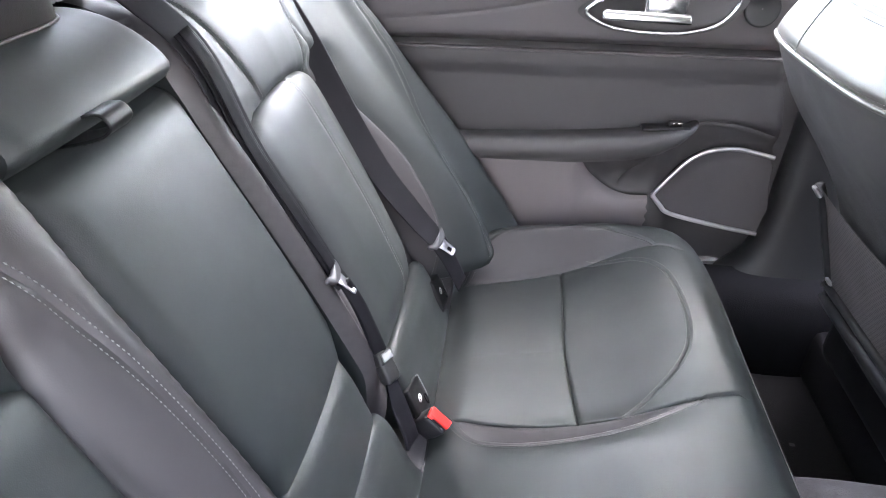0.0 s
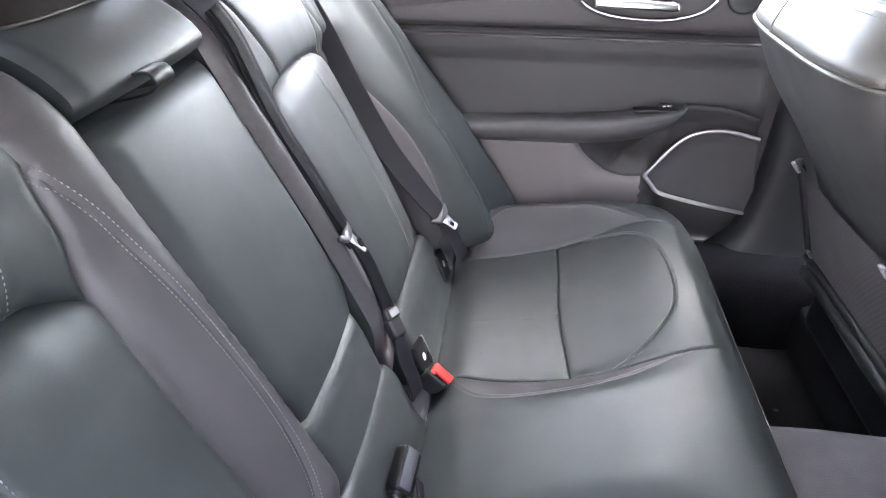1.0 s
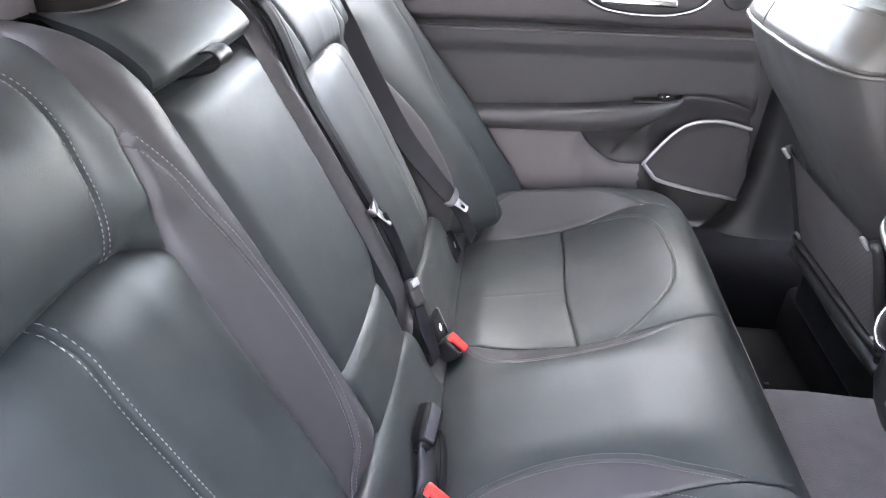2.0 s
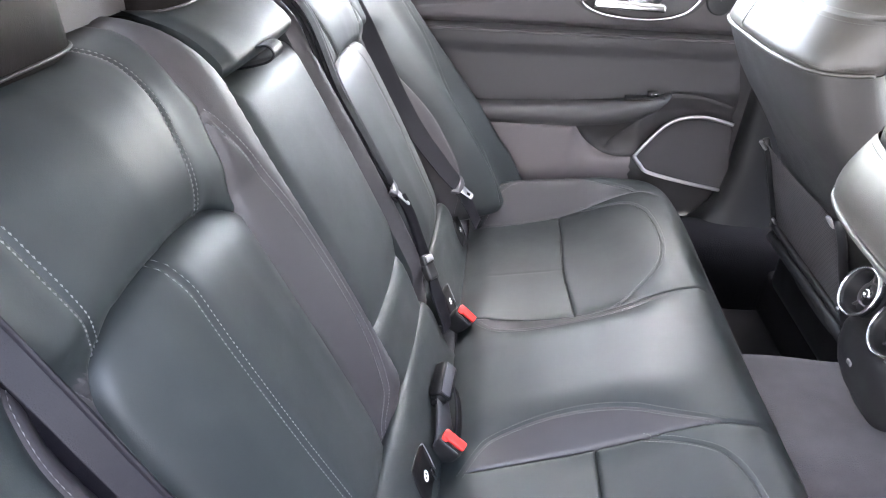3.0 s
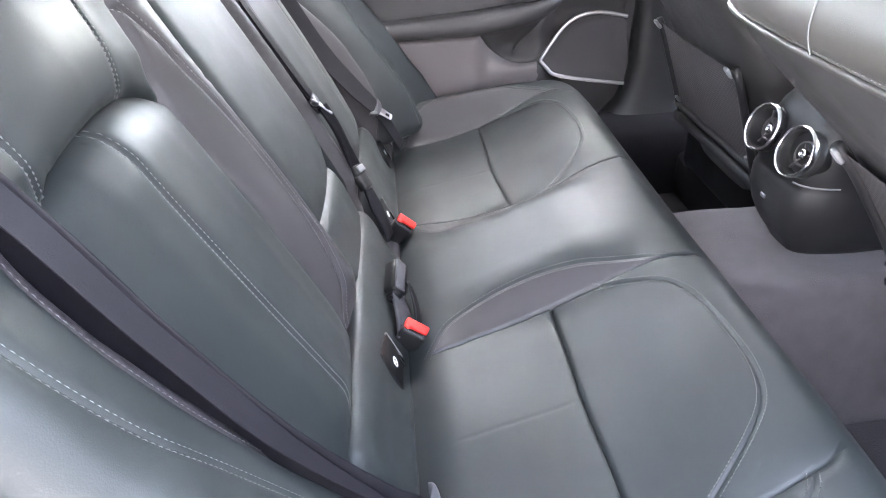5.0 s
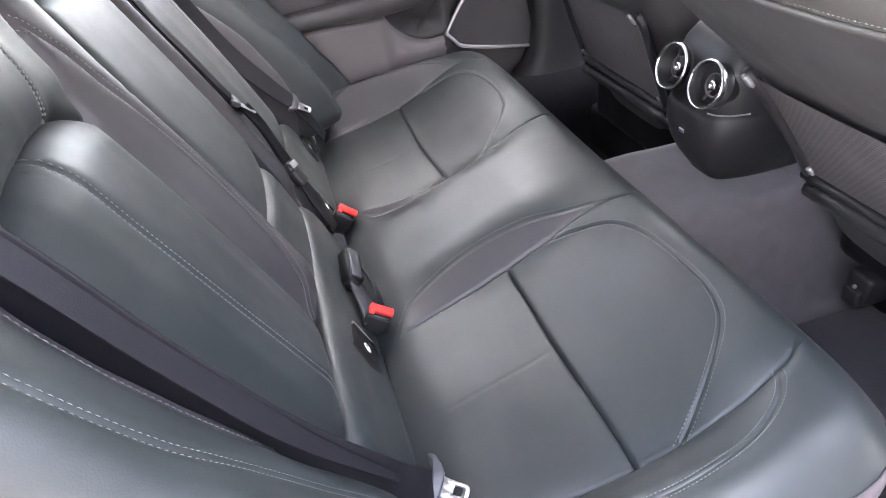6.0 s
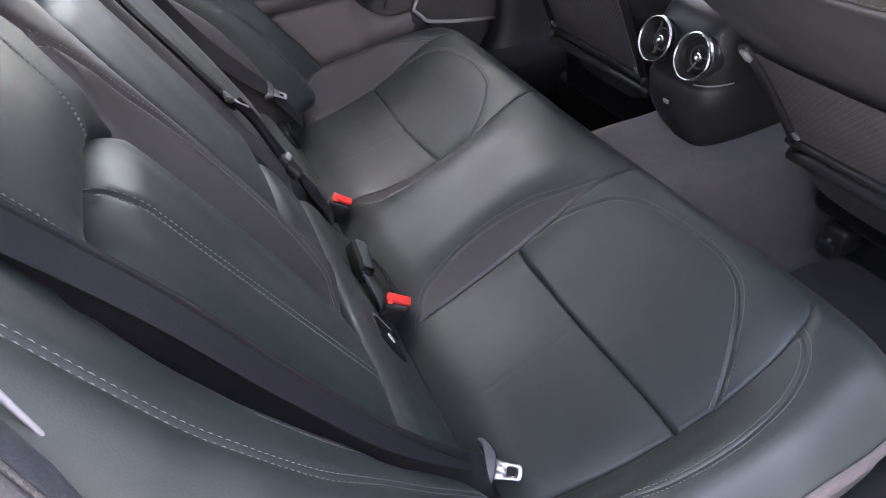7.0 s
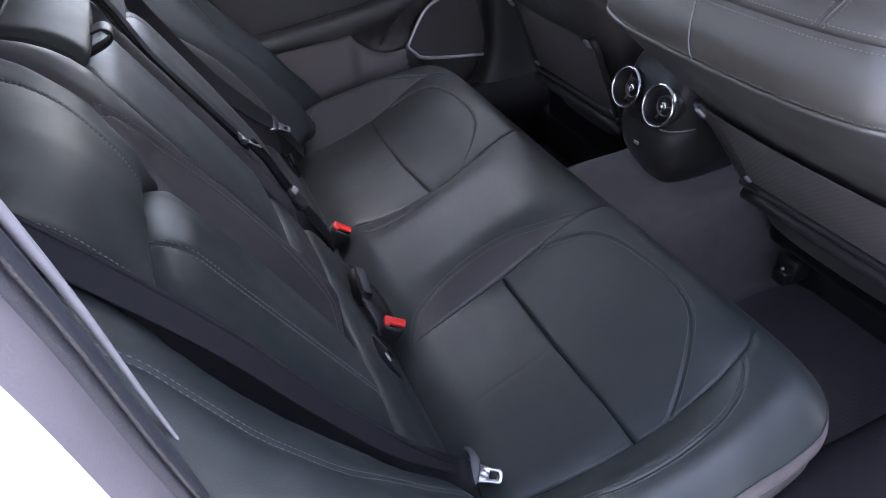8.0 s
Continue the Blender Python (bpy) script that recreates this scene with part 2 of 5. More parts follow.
class Sheet:
    """An upholstered or moulded surface over a flat plan, cut into panels along its seams."""

    def __init__(self, outline, seams, place, step=0.010, edge=(0.0, 0.01), pillow=0.0):
        self.edge, self.pillow = edge, pillow
        self.outline = resampled(outline, 0.006, closed=True)
        self.seams = [(resampled(s, 0.006), depth, wide) for s, depth, wide in seams]
        self.place = place
        pts, edges = [], []
        k = len(self.outline)
        pts += list(self.outline)
        edges += [(i, (i + 1) % k) for i in range(k)]
        near = []
        for s, depth, wide in self.seams:
            o = len(pts)
            pts += list(s)
            edges += [(o + i, o + i + 1) for i in range(len(s) - 1)]
            if depth:
                t = np.gradient(s, axis=0)
                t /= np.linalg.norm(t, axis=1)[:, None] + 1e-12
                nrm = np.stack([-t[:, 1], t[:, 0]], 1)
                for off in (0.0011, 0.0024, 0.0065, 0.0105, 0.0150):
                    near += list(s + nrm * off) + list(s - nrm * off)
        lo, hi = self.outline.min(0), self.outline.max(0)
        gx, gy = np.meshgrid(np.arange(lo[0], hi[0], step), np.arange(lo[1], hi[1], step * 0.87))
        gx = gx + step / 2 * (np.arange(gy.shape[0]) % 2)[:, None]
        grid = np.stack([gx.ravel(), gy.ravel()], 1)
        apart = np.full(len(grid), True)
        for s, depth, wide in self.seams:
            apart &= seg_dist(s, grid) > 0.019
        free = np.vstack([grid[apart], np.array(near).reshape(-1, 2)])
        free = free[inside(self.outline, free)]
        loop = np.vstack([self.outline, self.outline[:1]])
        keep = seg_dist(loop, free) > 0.002
        for s, depth, wide in self.seams:
            keep &= seg_dist(s, free) > 0.002
        pts += list(free[keep])
        from mathutils import geometry
        v2, _, tris, *_ = geometry.delaunay_2d_cdt([Vector(p) for p in pts], edges, [], 0, 1e-6)
        self.uv = np.array([tuple(v) for v in v2])
        tris = np.array([t for t in tris])
        mid = self.uv[tris].mean(1)
        ok = inside(self.outline, mid)
        self.tris, self.mid = tris[ok], mid[ok]
        self.xyz = self.at(self.uv)

    def dip(self, q):
        loop = np.vstack([self.outline, self.outline[:1]])
        d = self.edge[0] * np.clip(1 - seg_dist(loop, q) / self.edge[1], 0, 1) ** 2
        for s, depth, wide in self.seams:
            if depth:
                away = seg_dist(s, q)
                r = np.clip(1 - away / wide, 0, 1)
                soft = np.clip(1 - away / 0.018, 0, 1)
                d = np.maximum(d, depth * r * r + self.pillow * min(1.0, depth / 0.004) ** 2 * soft * soft)
        return d

    def at(self, q):
        q = np.atleast_2d(np.asarray(q, float))
        return self.place(q[:, 0], q[:, 1], self.dip(q))

    def cut(self, panels):
        """Splits the sheet: panels of (name, polygon); what is left comes last, as None."""
        owner = np.full(len(self.tris), -1)
        for i, (_, poly) in enumerate(panels):
            hit = inside(poly, self.mid) & (owner < 0)
            owner[hit] = i
        out = []
        for i in [*range(len(panels)), -1]:
            t = self.tris[owner == i]
            if not len(t):
                out.append(None)
                continue
            used, inv = np.unique(t, return_inverse=True)
            out.append((self.xyz[used], inv.reshape(-1, 3)))
        return out

    def stitch(self, line, off=0.0, pitch=0.0062, length=0.0042, fat=0.0008, lift=0.0006):
        """Thread along a line of the plan, moved sideways by off."""
        s = resampled(line, pitch)
        t = np.gradient(s, axis=0)
        t /= np.linalg.norm(t, axis=1)[:, None] + 1e-12
        nrm = np.stack([-t[:, 1], t[:, 0]], 1)
        c = s + nrm * off
        h = t * length / 2
        p0, p1, pm, ps = self.at(c - h), self.at(c + h), self.at(c), self.at(c + nrm * 0.001)
        vs, fs = [], []
        for a, b, m, e in zip(p0, p1, pm, ps):
            side = Vector(e - m)
            side.normalize()
            up = side.cross(Vector(b - a)).normalized()
            if up.x + up.z < 0:
                up = -up
            a, b, m = Vector(a) + up * lift * 0.2, Vector(b) + up * lift * 0.2, Vector(m) + up * lift
            k = len(vs)
            vs += [a, m + side * fat, m + up * fat, m - side * fat, m - up * fat, b]
            fs += [(k, k + 2, k + 1), (k, k + 3, k + 2), (k, k + 4, k + 3), (k, k + 1, k + 4),
                   (k + 5, k + 1, k + 2), (k + 5, k + 2, k + 3), (k + 5, k + 3, k + 4), (k + 5, k + 4, k + 1)]
        return vs, fs


def fix_normals(shape, towards):
    """Turns the faces so that most look along towards."""
    v, f = np.asarray(shape[0]), np.asarray(shape[1])
    n = np.cross(v[f[:, 1]] - v[f[:, 0]], v[f[:, 2]] - v[f[:, 0]])
    flip = (n @ np.array(towards)) < 0
    f = f.copy()
    f[flip] = f[flip][:, ::-1]
    return v, f


# ---- the setting: floor, tunnel, body shell ----
def carpet_height(x, y):
    a = np.abs(y)
    tunnel = 0.245 * (1 - smoothstep(0.125, 0.19, a))
    front = 0.04 * smoothstep(0.9, 1.4, x)
    rear = 0.12 * (1 - smoothstep(0.36, 0.46, x))
    return 0.09 + np.maximum(tunnel, rear) + front


gx, gy = np.meshgrid(np.linspace(0.30, 1.9, 60), np.linspace(-0.72, 0.72, 97), indexing="ij")
gz = carpet_height(gx, gy) + 0.002 * np.sin(gx * 31 + gy * 17)
grid = [(i * 97 + j, (i + 1) * 97 + j, (i + 1) * 97 + j + 1, i * 97 + j + 1) for i in range(59) for j in range(96)]
floor = part("floor", (list(zip(gx.ravel(), gy.ravel(), gz.ravel())), grid), CARPET)
tagged(floor, "black carpeted car floor with a raised centre tunnel", "floor", kind="structure")

under = part("underbody", rbox(3.0, 1.44, 0.05, 0.01, pose(0.6, 0, -0.02)), PLASTIC)
tagged(under, "plain dark floor pan under the carpet", "floor pan", kind="structure")

ground = part("ground", ([(-60, -60, -0.32), (60, -60, -0.32), (60, 60, -0.32), (-60, 60, -0.32)], [(0, 1, 2, 3)]), ASPHALT)
tagged(ground, "pale grey concrete ground outside the car", "ground", kind="structure")


def slab(name, corners, thick, mat, label, category):
    """A plain plate over four corners, thickened upwards or outwards along its normal."""
    c = [Vector(p) for p in corners]
    n = (c[1] - c[0]).cross(c[2] - c[0]).normalized() * thick
    v = c + [p + n for p in c]
    f = [(3, 2, 1, 0), (4, 5, 6, 7), (0, 1, 5, 4), (1, 2, 6, 5), (2, 3, 7, 6), (3, 0, 4, 7)]
    return tagged(part(name, (v, f, False), mat), label, category, kind="structure")


def roof_height(x, y):
    return 1.235 - float(np.interp(x, [-0.42, -0.25, 0.0, 0.4, 0.8, 1.1, 1.25, 1.62], [0.05, 0.02, 0.0, 0.0, 0.01, 0.03, 0.06, 0.17])) - 0.115 * abs(y / 0.62) ** 2.6


def roof_strip(xs, ys):
    rings = []
    for x in xs:
        low = [(x, y, roof_height(x, y)) for y in ys]
        rings.append(low + [(x, y, z + 0.045) for x, y, z in low[::-1]])
    return loft(rings, True, True)


# unseen roof, carried forward to x 1.62 to cut light from the front
tagged(part("ceiling", roof_strip(np.linspace(-0.42, 1.62, 30), np.linspace(-0.62, 0.62, 25)), HEADLINER), "pale grey fabric headliner", "ceiling", kind="structure")
slab("parcel_shelf", [(-0.95, -0.62, 0.955), (-0.335, -0.62, 0.955), (-0.335, 0.62, 0.955), (-0.95, 0.62, 0.955)], -0.03, SOFTPLASTIC,
     "dark parcel shelf behind the rear backrest", "parcel shelf")
slab("wall_rear", [(-0.36, 0.70, 0.10), (-0.36, -0.66, 0.10), (-0.36, -0.66, 0.955), (-0.36, 0.70, 0.955)], 0.02, PLASTIC,
     "plain bulkhead behind the rear backrest", "bulkhead")
slab("wall_front", [(1.92, -0.74, -0.02), (1.92, 0.74, -0.02), (1.92, 0.74, 0.88), (1.92, -0.74, 0.88)], 0.03, PLASTIC,
     "plain dark dashboard bulkhead", "bulkhead")
slab("c_pillar", [(-0.95, 0.66, 0.93), (-0.22, 0.70, 0.93), (-0.26, 0.62, 1.13), (-0.45, 0.60, 1.13)], -0.03, HEADLINER,
     "light grey rear pillar trim", "pillar trim")
slab("b_pillar_upper", [(0.66, 0.715, 0.85), (0.80, 0.715, 0.85), (0.76, 0.63, 1.14), (0.64, 0.63, 1.14)], -0.03, HEADLINER,
     "light grey middle pillar trim", "pillar trim")

# far body side below the window line, behind the door trim
slab("body_side", [(-0.40, 0.79, 0.0), (1.95, 0.79, 0.0), (1.95, 0.79, 0.84), (-0.40, 0.79, 0.84)], -0.03, PAINT,
     "painted body side behind the door trim", "body side")
for name, c in (("window_1", [(-0.22, 0.70, 0.87), (0.66, 0.71, 0.87), (0.64, 0.63, 1.14), (-0.26, 0.63, 1.14)]),
                ("window_2", [(-0.95, -0.58, 0.97), (-0.95, 0.58, 0.97), (-0.40, 0.55, 1.17), (-0.40, -0.55, 1.17)])):
    w = slab(name, c, 0.004, GLASS, "clear tempered car window glass", "window")
    w.visible_shadow = False

slab("wall_near", [(1.95, -0.74, 0.0), (0.80, -0.74, 0.0), (0.80, -0.74, 0.87), (1.95, -0.74, 0.87)], 0.04, TRIMPLASTIC,
     "plain dark inner side of the closed front door", "car door")
slab("b_pillar_near", [(0.90, -0.72, 0.0), (0.78, -0.72, 0.0), (0.76, -0.63, 1.14), (0.86, -0.63, 1.14)], 0.04, TRIMPLASTIC,
     "dark middle pillar beside the open door", "pillar trim")

# open rear door standing out from the pillar, and an added wall behind the camera that limits sky light
slab("door_2", [(0.74, -0.78, 0.0), (0.86, -1.72, 0.0), (0.86, -1.72, 0.88), (0.74, -0.78, 0.88)], 0.06, TRIMPLASTIC,
     "open rear door seen from its dark inner side", "car door")
slab("sky_block_wall", [(12, -3.6, -0.32), (-12, -3.6, -0.32), (-12, -3.6, 2.5), (12, -3.6, 2.5)], 0.2, PLASTER,
     "added unseen plain wall that limits sky light on the near side", "building wall")

# closed front door on the far side, plain dark trim
slab("door_3", [(0.60, 0.742, 0.28), (1.95, 0.742, 0.28), (1.95, 0.742, 0.93), (0.60, 0.742, 0.93)], -0.03, TRIMPLASTIC,
     "closed front door with plain charcoal trim", "car door")

# near body opening: shut face, seal and trim edge beside the backrest
JAMB = smoothed([(-0.235, 1.20), (-0.215, 1.05), (-0.204, 0.95), (-0.198, 0.85), (-0.185, 0.72), (-0.150, 0.58), (-0.09, 0.46), (-0.01, 0.36), (0.06, 0.25), (0.10, 0.12), (0.12, 0.0)], n=6)
rings = []
for x, z in JAMB:
    ring = []
    for dx, y in ((-0.05, -0.640), (-0.016, -0.652), (-0.006, -0.668), (0.000, -0.690), (0.001, -0.710), (-0.003, -0.722), (-0.003, -0.722), (-0.03, -0.730), (-0.10, -0.740), (-0.9, -0.79)):
        ring.append((x + dx, y, z))
    rings.append(ring)
# shut face gets the shaded tone, the outer skin the plain paint
jamb = part("body_opening", loft([r[:6] for r in rings], closed=False), JAMBSHADE)
tagged(jamb, "shut face of the rear door opening, shaded grey-mauve in its colour", "body panel", kind="structure")
skin = part("body_side_near", loft([r[6:] for r in rings], closed=False), PAINT)
tagged(skin, "pale silver painted outer body side behind the door", "body side", kind="structure")
seal = part("door_seal", tube([(x - 0.006, -0.673, z) for x, z in JAMB], 0.0135, 12, flat=1.0, up=(0, 1, 0)), RUBBER)
tagged(seal, "dark rubber weather seal round the door opening", "seal", kind="structure")
part("seal_lip", tube([(x + 0.007, -0.660, z) for x, z in JAMB[:26]], 0.0050 * np.linspace(1, 0.1, 26) ** 1.3, 8, up=(0, 1, 0)), PALETRIM, seal, "pale trim edge of the seal")
part("seal_lip", tube([(x + 0.006, -0.683, z) for x, z in JAMB], 0.0014, 8, up=(0, 1, 0)), TRIMPLASTIC, seal)

# door sill trims
for s, nm in ((1, "sill_far"), (-1, "sill_near")):
    prof = [(0.598, 0.09), (0.600, 0.20), (0.606, 0.265), (0.622, 0.292), (0.650, 0.305), (0.690, 0.308), (0.72, 0.29), (0.725, 0.0)]
    rings = [[(x, s * y, z) for y, z in prof] for x in np.linspace(0.36, 1.7, 12)]
    # sills take the shaded carpet copy in place of the plain one
    tagged(part(nm, loft(rings, closed=False), SHADECARPET), "carpeted door sill trim, darkened in colour for the footwell's shade", "sill trim", kind="structure")

# middle pillar, lower trim
levels = [(0.285, 0.675, 0.15, 0.055), (0.305, 0.680, 0.125, 0.052), (0.33, 0.684, 0.100, 0.050), (0.37, 0.688, 0.082, 0.048), (0.45, 0.692, 0.070, 0.046), (0.60, 0.698, 0.065, 0.045), (0.85, 0.705, 0.06, 0.045)]
rings = []
for z, y, hx, hy in levels:
    rings.append([(0.728 + hx * math.copysign(abs(math.cos(a)) ** 0.6, math.cos(a)), y + 0.03 + hy * math.copysign(abs(math.sin(a)) ** 0.6, math.sin(a)), z)
                  for a in (2 * math.pi * j / 28 for j in range(28))])
tagged(part("pillar_trim", loft(rings), PLASTIC), "dark moulded plastic trim of the middle pillar", "pillar trim", kind="structure")

# floor mats in the two footwells; the far one is added
def floor_mat(line, mat, label):
    line = resampled(smoothed(line, closed=True, n=6), 0.012, closed=True)
    c = line.mean(0)
    rings = []
    for k, h in ((1.0, 0.002), (1.0, 0.009), (0.985, 0.012), (0.97, 0.011), (0.5, 0.011), (0.02, 0.011)):
        q = c + (line - c) * k
        rings.append([(x, y, float(carpet_height(np.array([x]), np.array([y]))[0]) + h) for x, y in q])
    tagged(part("floor_mat", loft(rings), mat), label, "floor mat", group="floor mats")


MAT_LINE = [(0.56, -0.24), (0.75, -0.215), (0.90, -0.225), (0.93, -0.30), (0.955, -0.40), (0.93, -0.54), (0.80, -0.585), (0.58, -0.585), (0.53, -0.55), (0.53, -0.30)]
floor_mat(MAT_LINE, MATPILE, "black pile floor mat with a bound edge on the carpet")
# added far mat: footwell shade is put into its colour
floor_mat([(0.46, 0.215), (0.70, 0.205), (0.92, 0.21), (0.95, 0.40), (0.92, 0.575), (0.70, 0.59), (0.46, 0.59), (0.44, 0.40)], FARMATSHADE, "added pile mat in the far footwell, its shade put into a near-black colour")

# filler block added to stop light leaking through behind the cushion
pan = part("gap_filler", rbox(0.11, 1.28, 0.13, 0.01, pose(-0.03, 0, 0.235)), CARPET)
tagged(pan, "added filler that keeps the gap behind the cushion dark", "seat pan", kind="structure")


# ---- rear seat cushion ----
def cushion_place(x, y, dip):
    a = np.abs(y) - 0.024 * smoothstep(0.20, 0.50, y)
    base = np.interp(x, [-0.05, 0.05, 0.10, 0.15, 0.20, 0.24, 0.27, 0.30, 0.33, 0.36, 0.385, 0.41, 0.44, 0.47, 0.51],
                     [0.322, 0.325, 0.329, 0.336, 0.346, 0.357, 0.368, 0.382, 0.400, 0.418, 0.432, 0.441, 0.445, 0.443, 0.434])
    ramp = np.interp(x, [0.03, 0.10, 0.15, 0.20, 0.25, 0.30, 0.35, 0.40, 0.44, 0.51], [0.326, 0.350, 0.370, 0.390, 0.409, 0.427, 0.439, 0.445, 0.446, 0.434])
    side = np.interp(x, [0.0, 0.05, 0.15, 0.25, 0.30, 0.35, 0.40, 0.44, 0.51], [0.385, 0.395, 0.410, 0.421, 0.430, 0.438, 0.444, 0.446, 0.434])
    hump = (ramp - base) * (1 - smoothstep(0.066, 0.184, a))
    bolster = (side - base) * smoothstep(0.515, 0.592, a) + 0.30 * np.clip(a - 0.575, 0, 0.09) * (1 - smoothstep(0.28, 0.42, x))
    pad = 0.006 * np.exp(-((a - 0.34) / 0.10) ** 2) * np.exp(-((x - 0.15) / 0.07) ** 2)
    seam_at = np.interp(x, [0.022, 0.08, 0.164, 0.247, 0.293, 0.34, 0.381, 0.425, 0.440], [0.503, 0.511, 0.520, 0.525, 0.528, 0.529, 0.526, 0.513, 0.504])
    inner = np.clip(1 - (seam_at - a) / 0.045, 0, 1) * (a <= seam_at)
    outer = np.clip(1 - (a - seam_at) / 0.022, 0, 1) * (a > seam_at)
    valley = (y < 0) * 0.0065 * (inner + outer) ** 2 * smoothstep(0.455, 0.425, x)
    dip = dip * (0.60 + 0.40 * smoothstep(0.045, 0.10, x))
    return np.stack([x, y, base + hump + bolster + pad - valley - dip], 1)


OUT = [(0.028, -0.50), (0.029, -0.60), (0.040, -0.640), (0.075, -0.655), (0.20, -0.659), (0.30, -0.656), (0.375, -0.649), (0.434, -0.635), (0.478, -0.597), (0.496, -0.547), (0.500, -0.44), (0.496, -0.25), (0.494, 0.0)]
outline = smoothed(OUT, n=6)
outline = np.vstack([outline, outline[-2::-1] * [1, -1]])
A = smoothed([(0.022, -0.188), (0.06, -0.182), (0.146, -0.165), (0.245, -0.154), (0.305, -0.151), (0.36, -0.151), (0.405, -0.154), (0.445, -0.160)])
B = smoothed([(0.055, -0.186), (0.078, -0.148), (0.10, -0.128), (0.15, -0.111), (0.20, -0.104), (0.25, -0.104), (0.30, -0.112), (0.35, -0.130), (0.38, -0.142), (0.405, -0.154)])
C = smoothed([(0.245, -0.154), (0.245, -0.243), (0.243, -0.337), (0.246, -0.433), (0.247, -0.525)])
D = smoothed([(0.305, -0.151), (0.343, -0.166), (0.377, -0.188), (0.398, -0.213), (0.411, -0.249), (0.418, -0.30), (0.421, -0.36), (0.415, -0.402), (0.402, -0.433), (0.380, -0.459), (0.349, -0.487), (0.319, -0.511), (0.293, -0.528)])
E = smoothed([(0.022, -0.503), (0.08, -0.511), (0.164, -0.520), (0.247, -0.525), (0.293, -0.528), (0.34, -0.529), (0.381, -0.526), (0.425, -0.513), (0.440, -0.504)])
F = smoothed([(0.408, -0.520), (0.399, -0.536), (0.379, -0.555), (0.345, -0.574), (0.308, -0.587), (0.255, -0.596), (0.20, -0.598), (0.15, -0.592), (0.10, -0.571), (0.06, -0.515)])


G = smoothed([(0.238, -0.330), (0.18, -0.338), (0.12, -0.345), (0.07, -0.35)])
G_FAR = smoothed([(0.245, -0.315), (0.16, -0.312), (0.08, -0.312)])


def upto(line, x, after=False):
    return [p for p in line if (p[0] >= x - 1e-4 if after else p[0] <= x + 1e-4)]


def between(line, x0, x1):
    return [p for p in line if x0 - 1e-4 <= p[0] <= x1 + 1e-4]


ins_rear = upto(A, 0.245) + list(C) + upto(E, 0.247)[::-1]
D_FAR = smoothed([(0.305, -0.151), (0.345, -0.182), (0.385, -0.220), (0.412, -0.262), (0.424, -0.320), (0.422, -0.385), (0.410, -0.442), (0.378, -0.488), (0.338, -0.511), (0.293, -0.528)])
ins_front_far = between(A, 0.245, 0.305) + list(D_FAR) + between(E, 0.247, 0.293)[::-1] + list(C)[::-1]
ins_front = between(A, 0.245, 0.305) + list(D) + between(E, 0.247, 0.293)[::-1] + list(C)[::-1]
wedge = between(A, 0.055, 0.405) + list(B)[::-1]
flank = between(E, 0.06, 0.405) + list(F)
seams, panels, lines = [], [], []
for s in (1, -1):
    def side_of(line):
        q = np.array(line, float)
        if s < 0:
            w = smoothstep(0.20, 0.50, -q[:, 1])
            q = q + np.stack([-0.010 * smoothstep(0.12, 0.3, -q[:, 1]), -0.024 * w], 1)
        return q * [1, s]
    sa, sb, sc, sd, se, sf, sg = (side_of(q) for q in (A, B, C, D if s > 0 else D_FAR, E, F, G if s > 0 else G_FAR))
    lines.append((sb, sd, sf))
    seams += [(sa, 0.0068, 0.0024), (sb, 0.0012, 0.004), (sc, 0.0065, 0.0022), (sd, 0.0024, 0.0020), (se, 0.0030, 0.0020), (sf, 0.0018, 0.0020), (sg, 0.0006, 0.004)]
    panels += [("rear_insert", side_of(ins_rear)), ("front_insert", side_of(ins_front if s > 0 else ins_front_far)), ("inner_wedge", side_of(wedge)), ("outer_flank", side_of(flank))]
cushion = thing("rear_seat_cushion", "black leather rear bench cushion with stitched panels", "car seat", at=(0.25, 0, 0.25))
sheet = Sheet(outline, seams, cushion_place, 0.011, edge=(0.040, 0.058), pillow=0.0018)
cuts = sheet.cut(panels)
for k, ((nm, _), sh) in enumerate(zip(panels, cuts)):
    vin = nm == "inner_wedge" or (nm == "outer_flank" and k > 4)
    part(nm, fix_normals(sh, (0, 0, 1)), VINYL if vin else INSERT if "insert" in nm else LEATHER, cushion, "charcoal vinyl panel" if vin else "")
part("cover", fix_normals(cuts[-1], (0, 0, 1)), LEATHER, cushion)
threads = []
for sb, sd, sf in lines:
    for off in (0.0048, -0.0048):
        threads += [sheet.stitch(q, off, pitch=0.0046, length=0.0034, fat=fat, lift=0.0008) for q, fat in ((sd, 0.0006), (sf, 0.0005), (sb, 0.0005))]
tagged(part("stitching", join(*threads), DARKTHREAD, cushion, "fine grey double stitching"), kind="stuff")
# rolled front and sides under the cover
edge = sheet.at(sheet.outline)
mid = np.array([0.2, 0.0])
rings = []
for out_by, dz in ((0.0, 0.0), (0.002, -0.002), (0.003, -0.005), (0.0015, -0.007)):
    rings.append([(p[0] + out_by * d[0], p[1] + out_by * d[1], p[2] + dz) for p, d in ((p, (p[:2] - mid) / np.linalg.norm(p[:2] - mid)) for p in edge)])
part("side_band", loft(rings), LEATHER, cushion)


def under_edge(steps):
    return [[(p[0] + o * d[0], p[1] + o * d[1], p[2] + zz) for p, d in ((p, (p[:2] - mid) / np.linalg.norm(p[:2] - mid)) for p in edge)] for o, zz in steps]


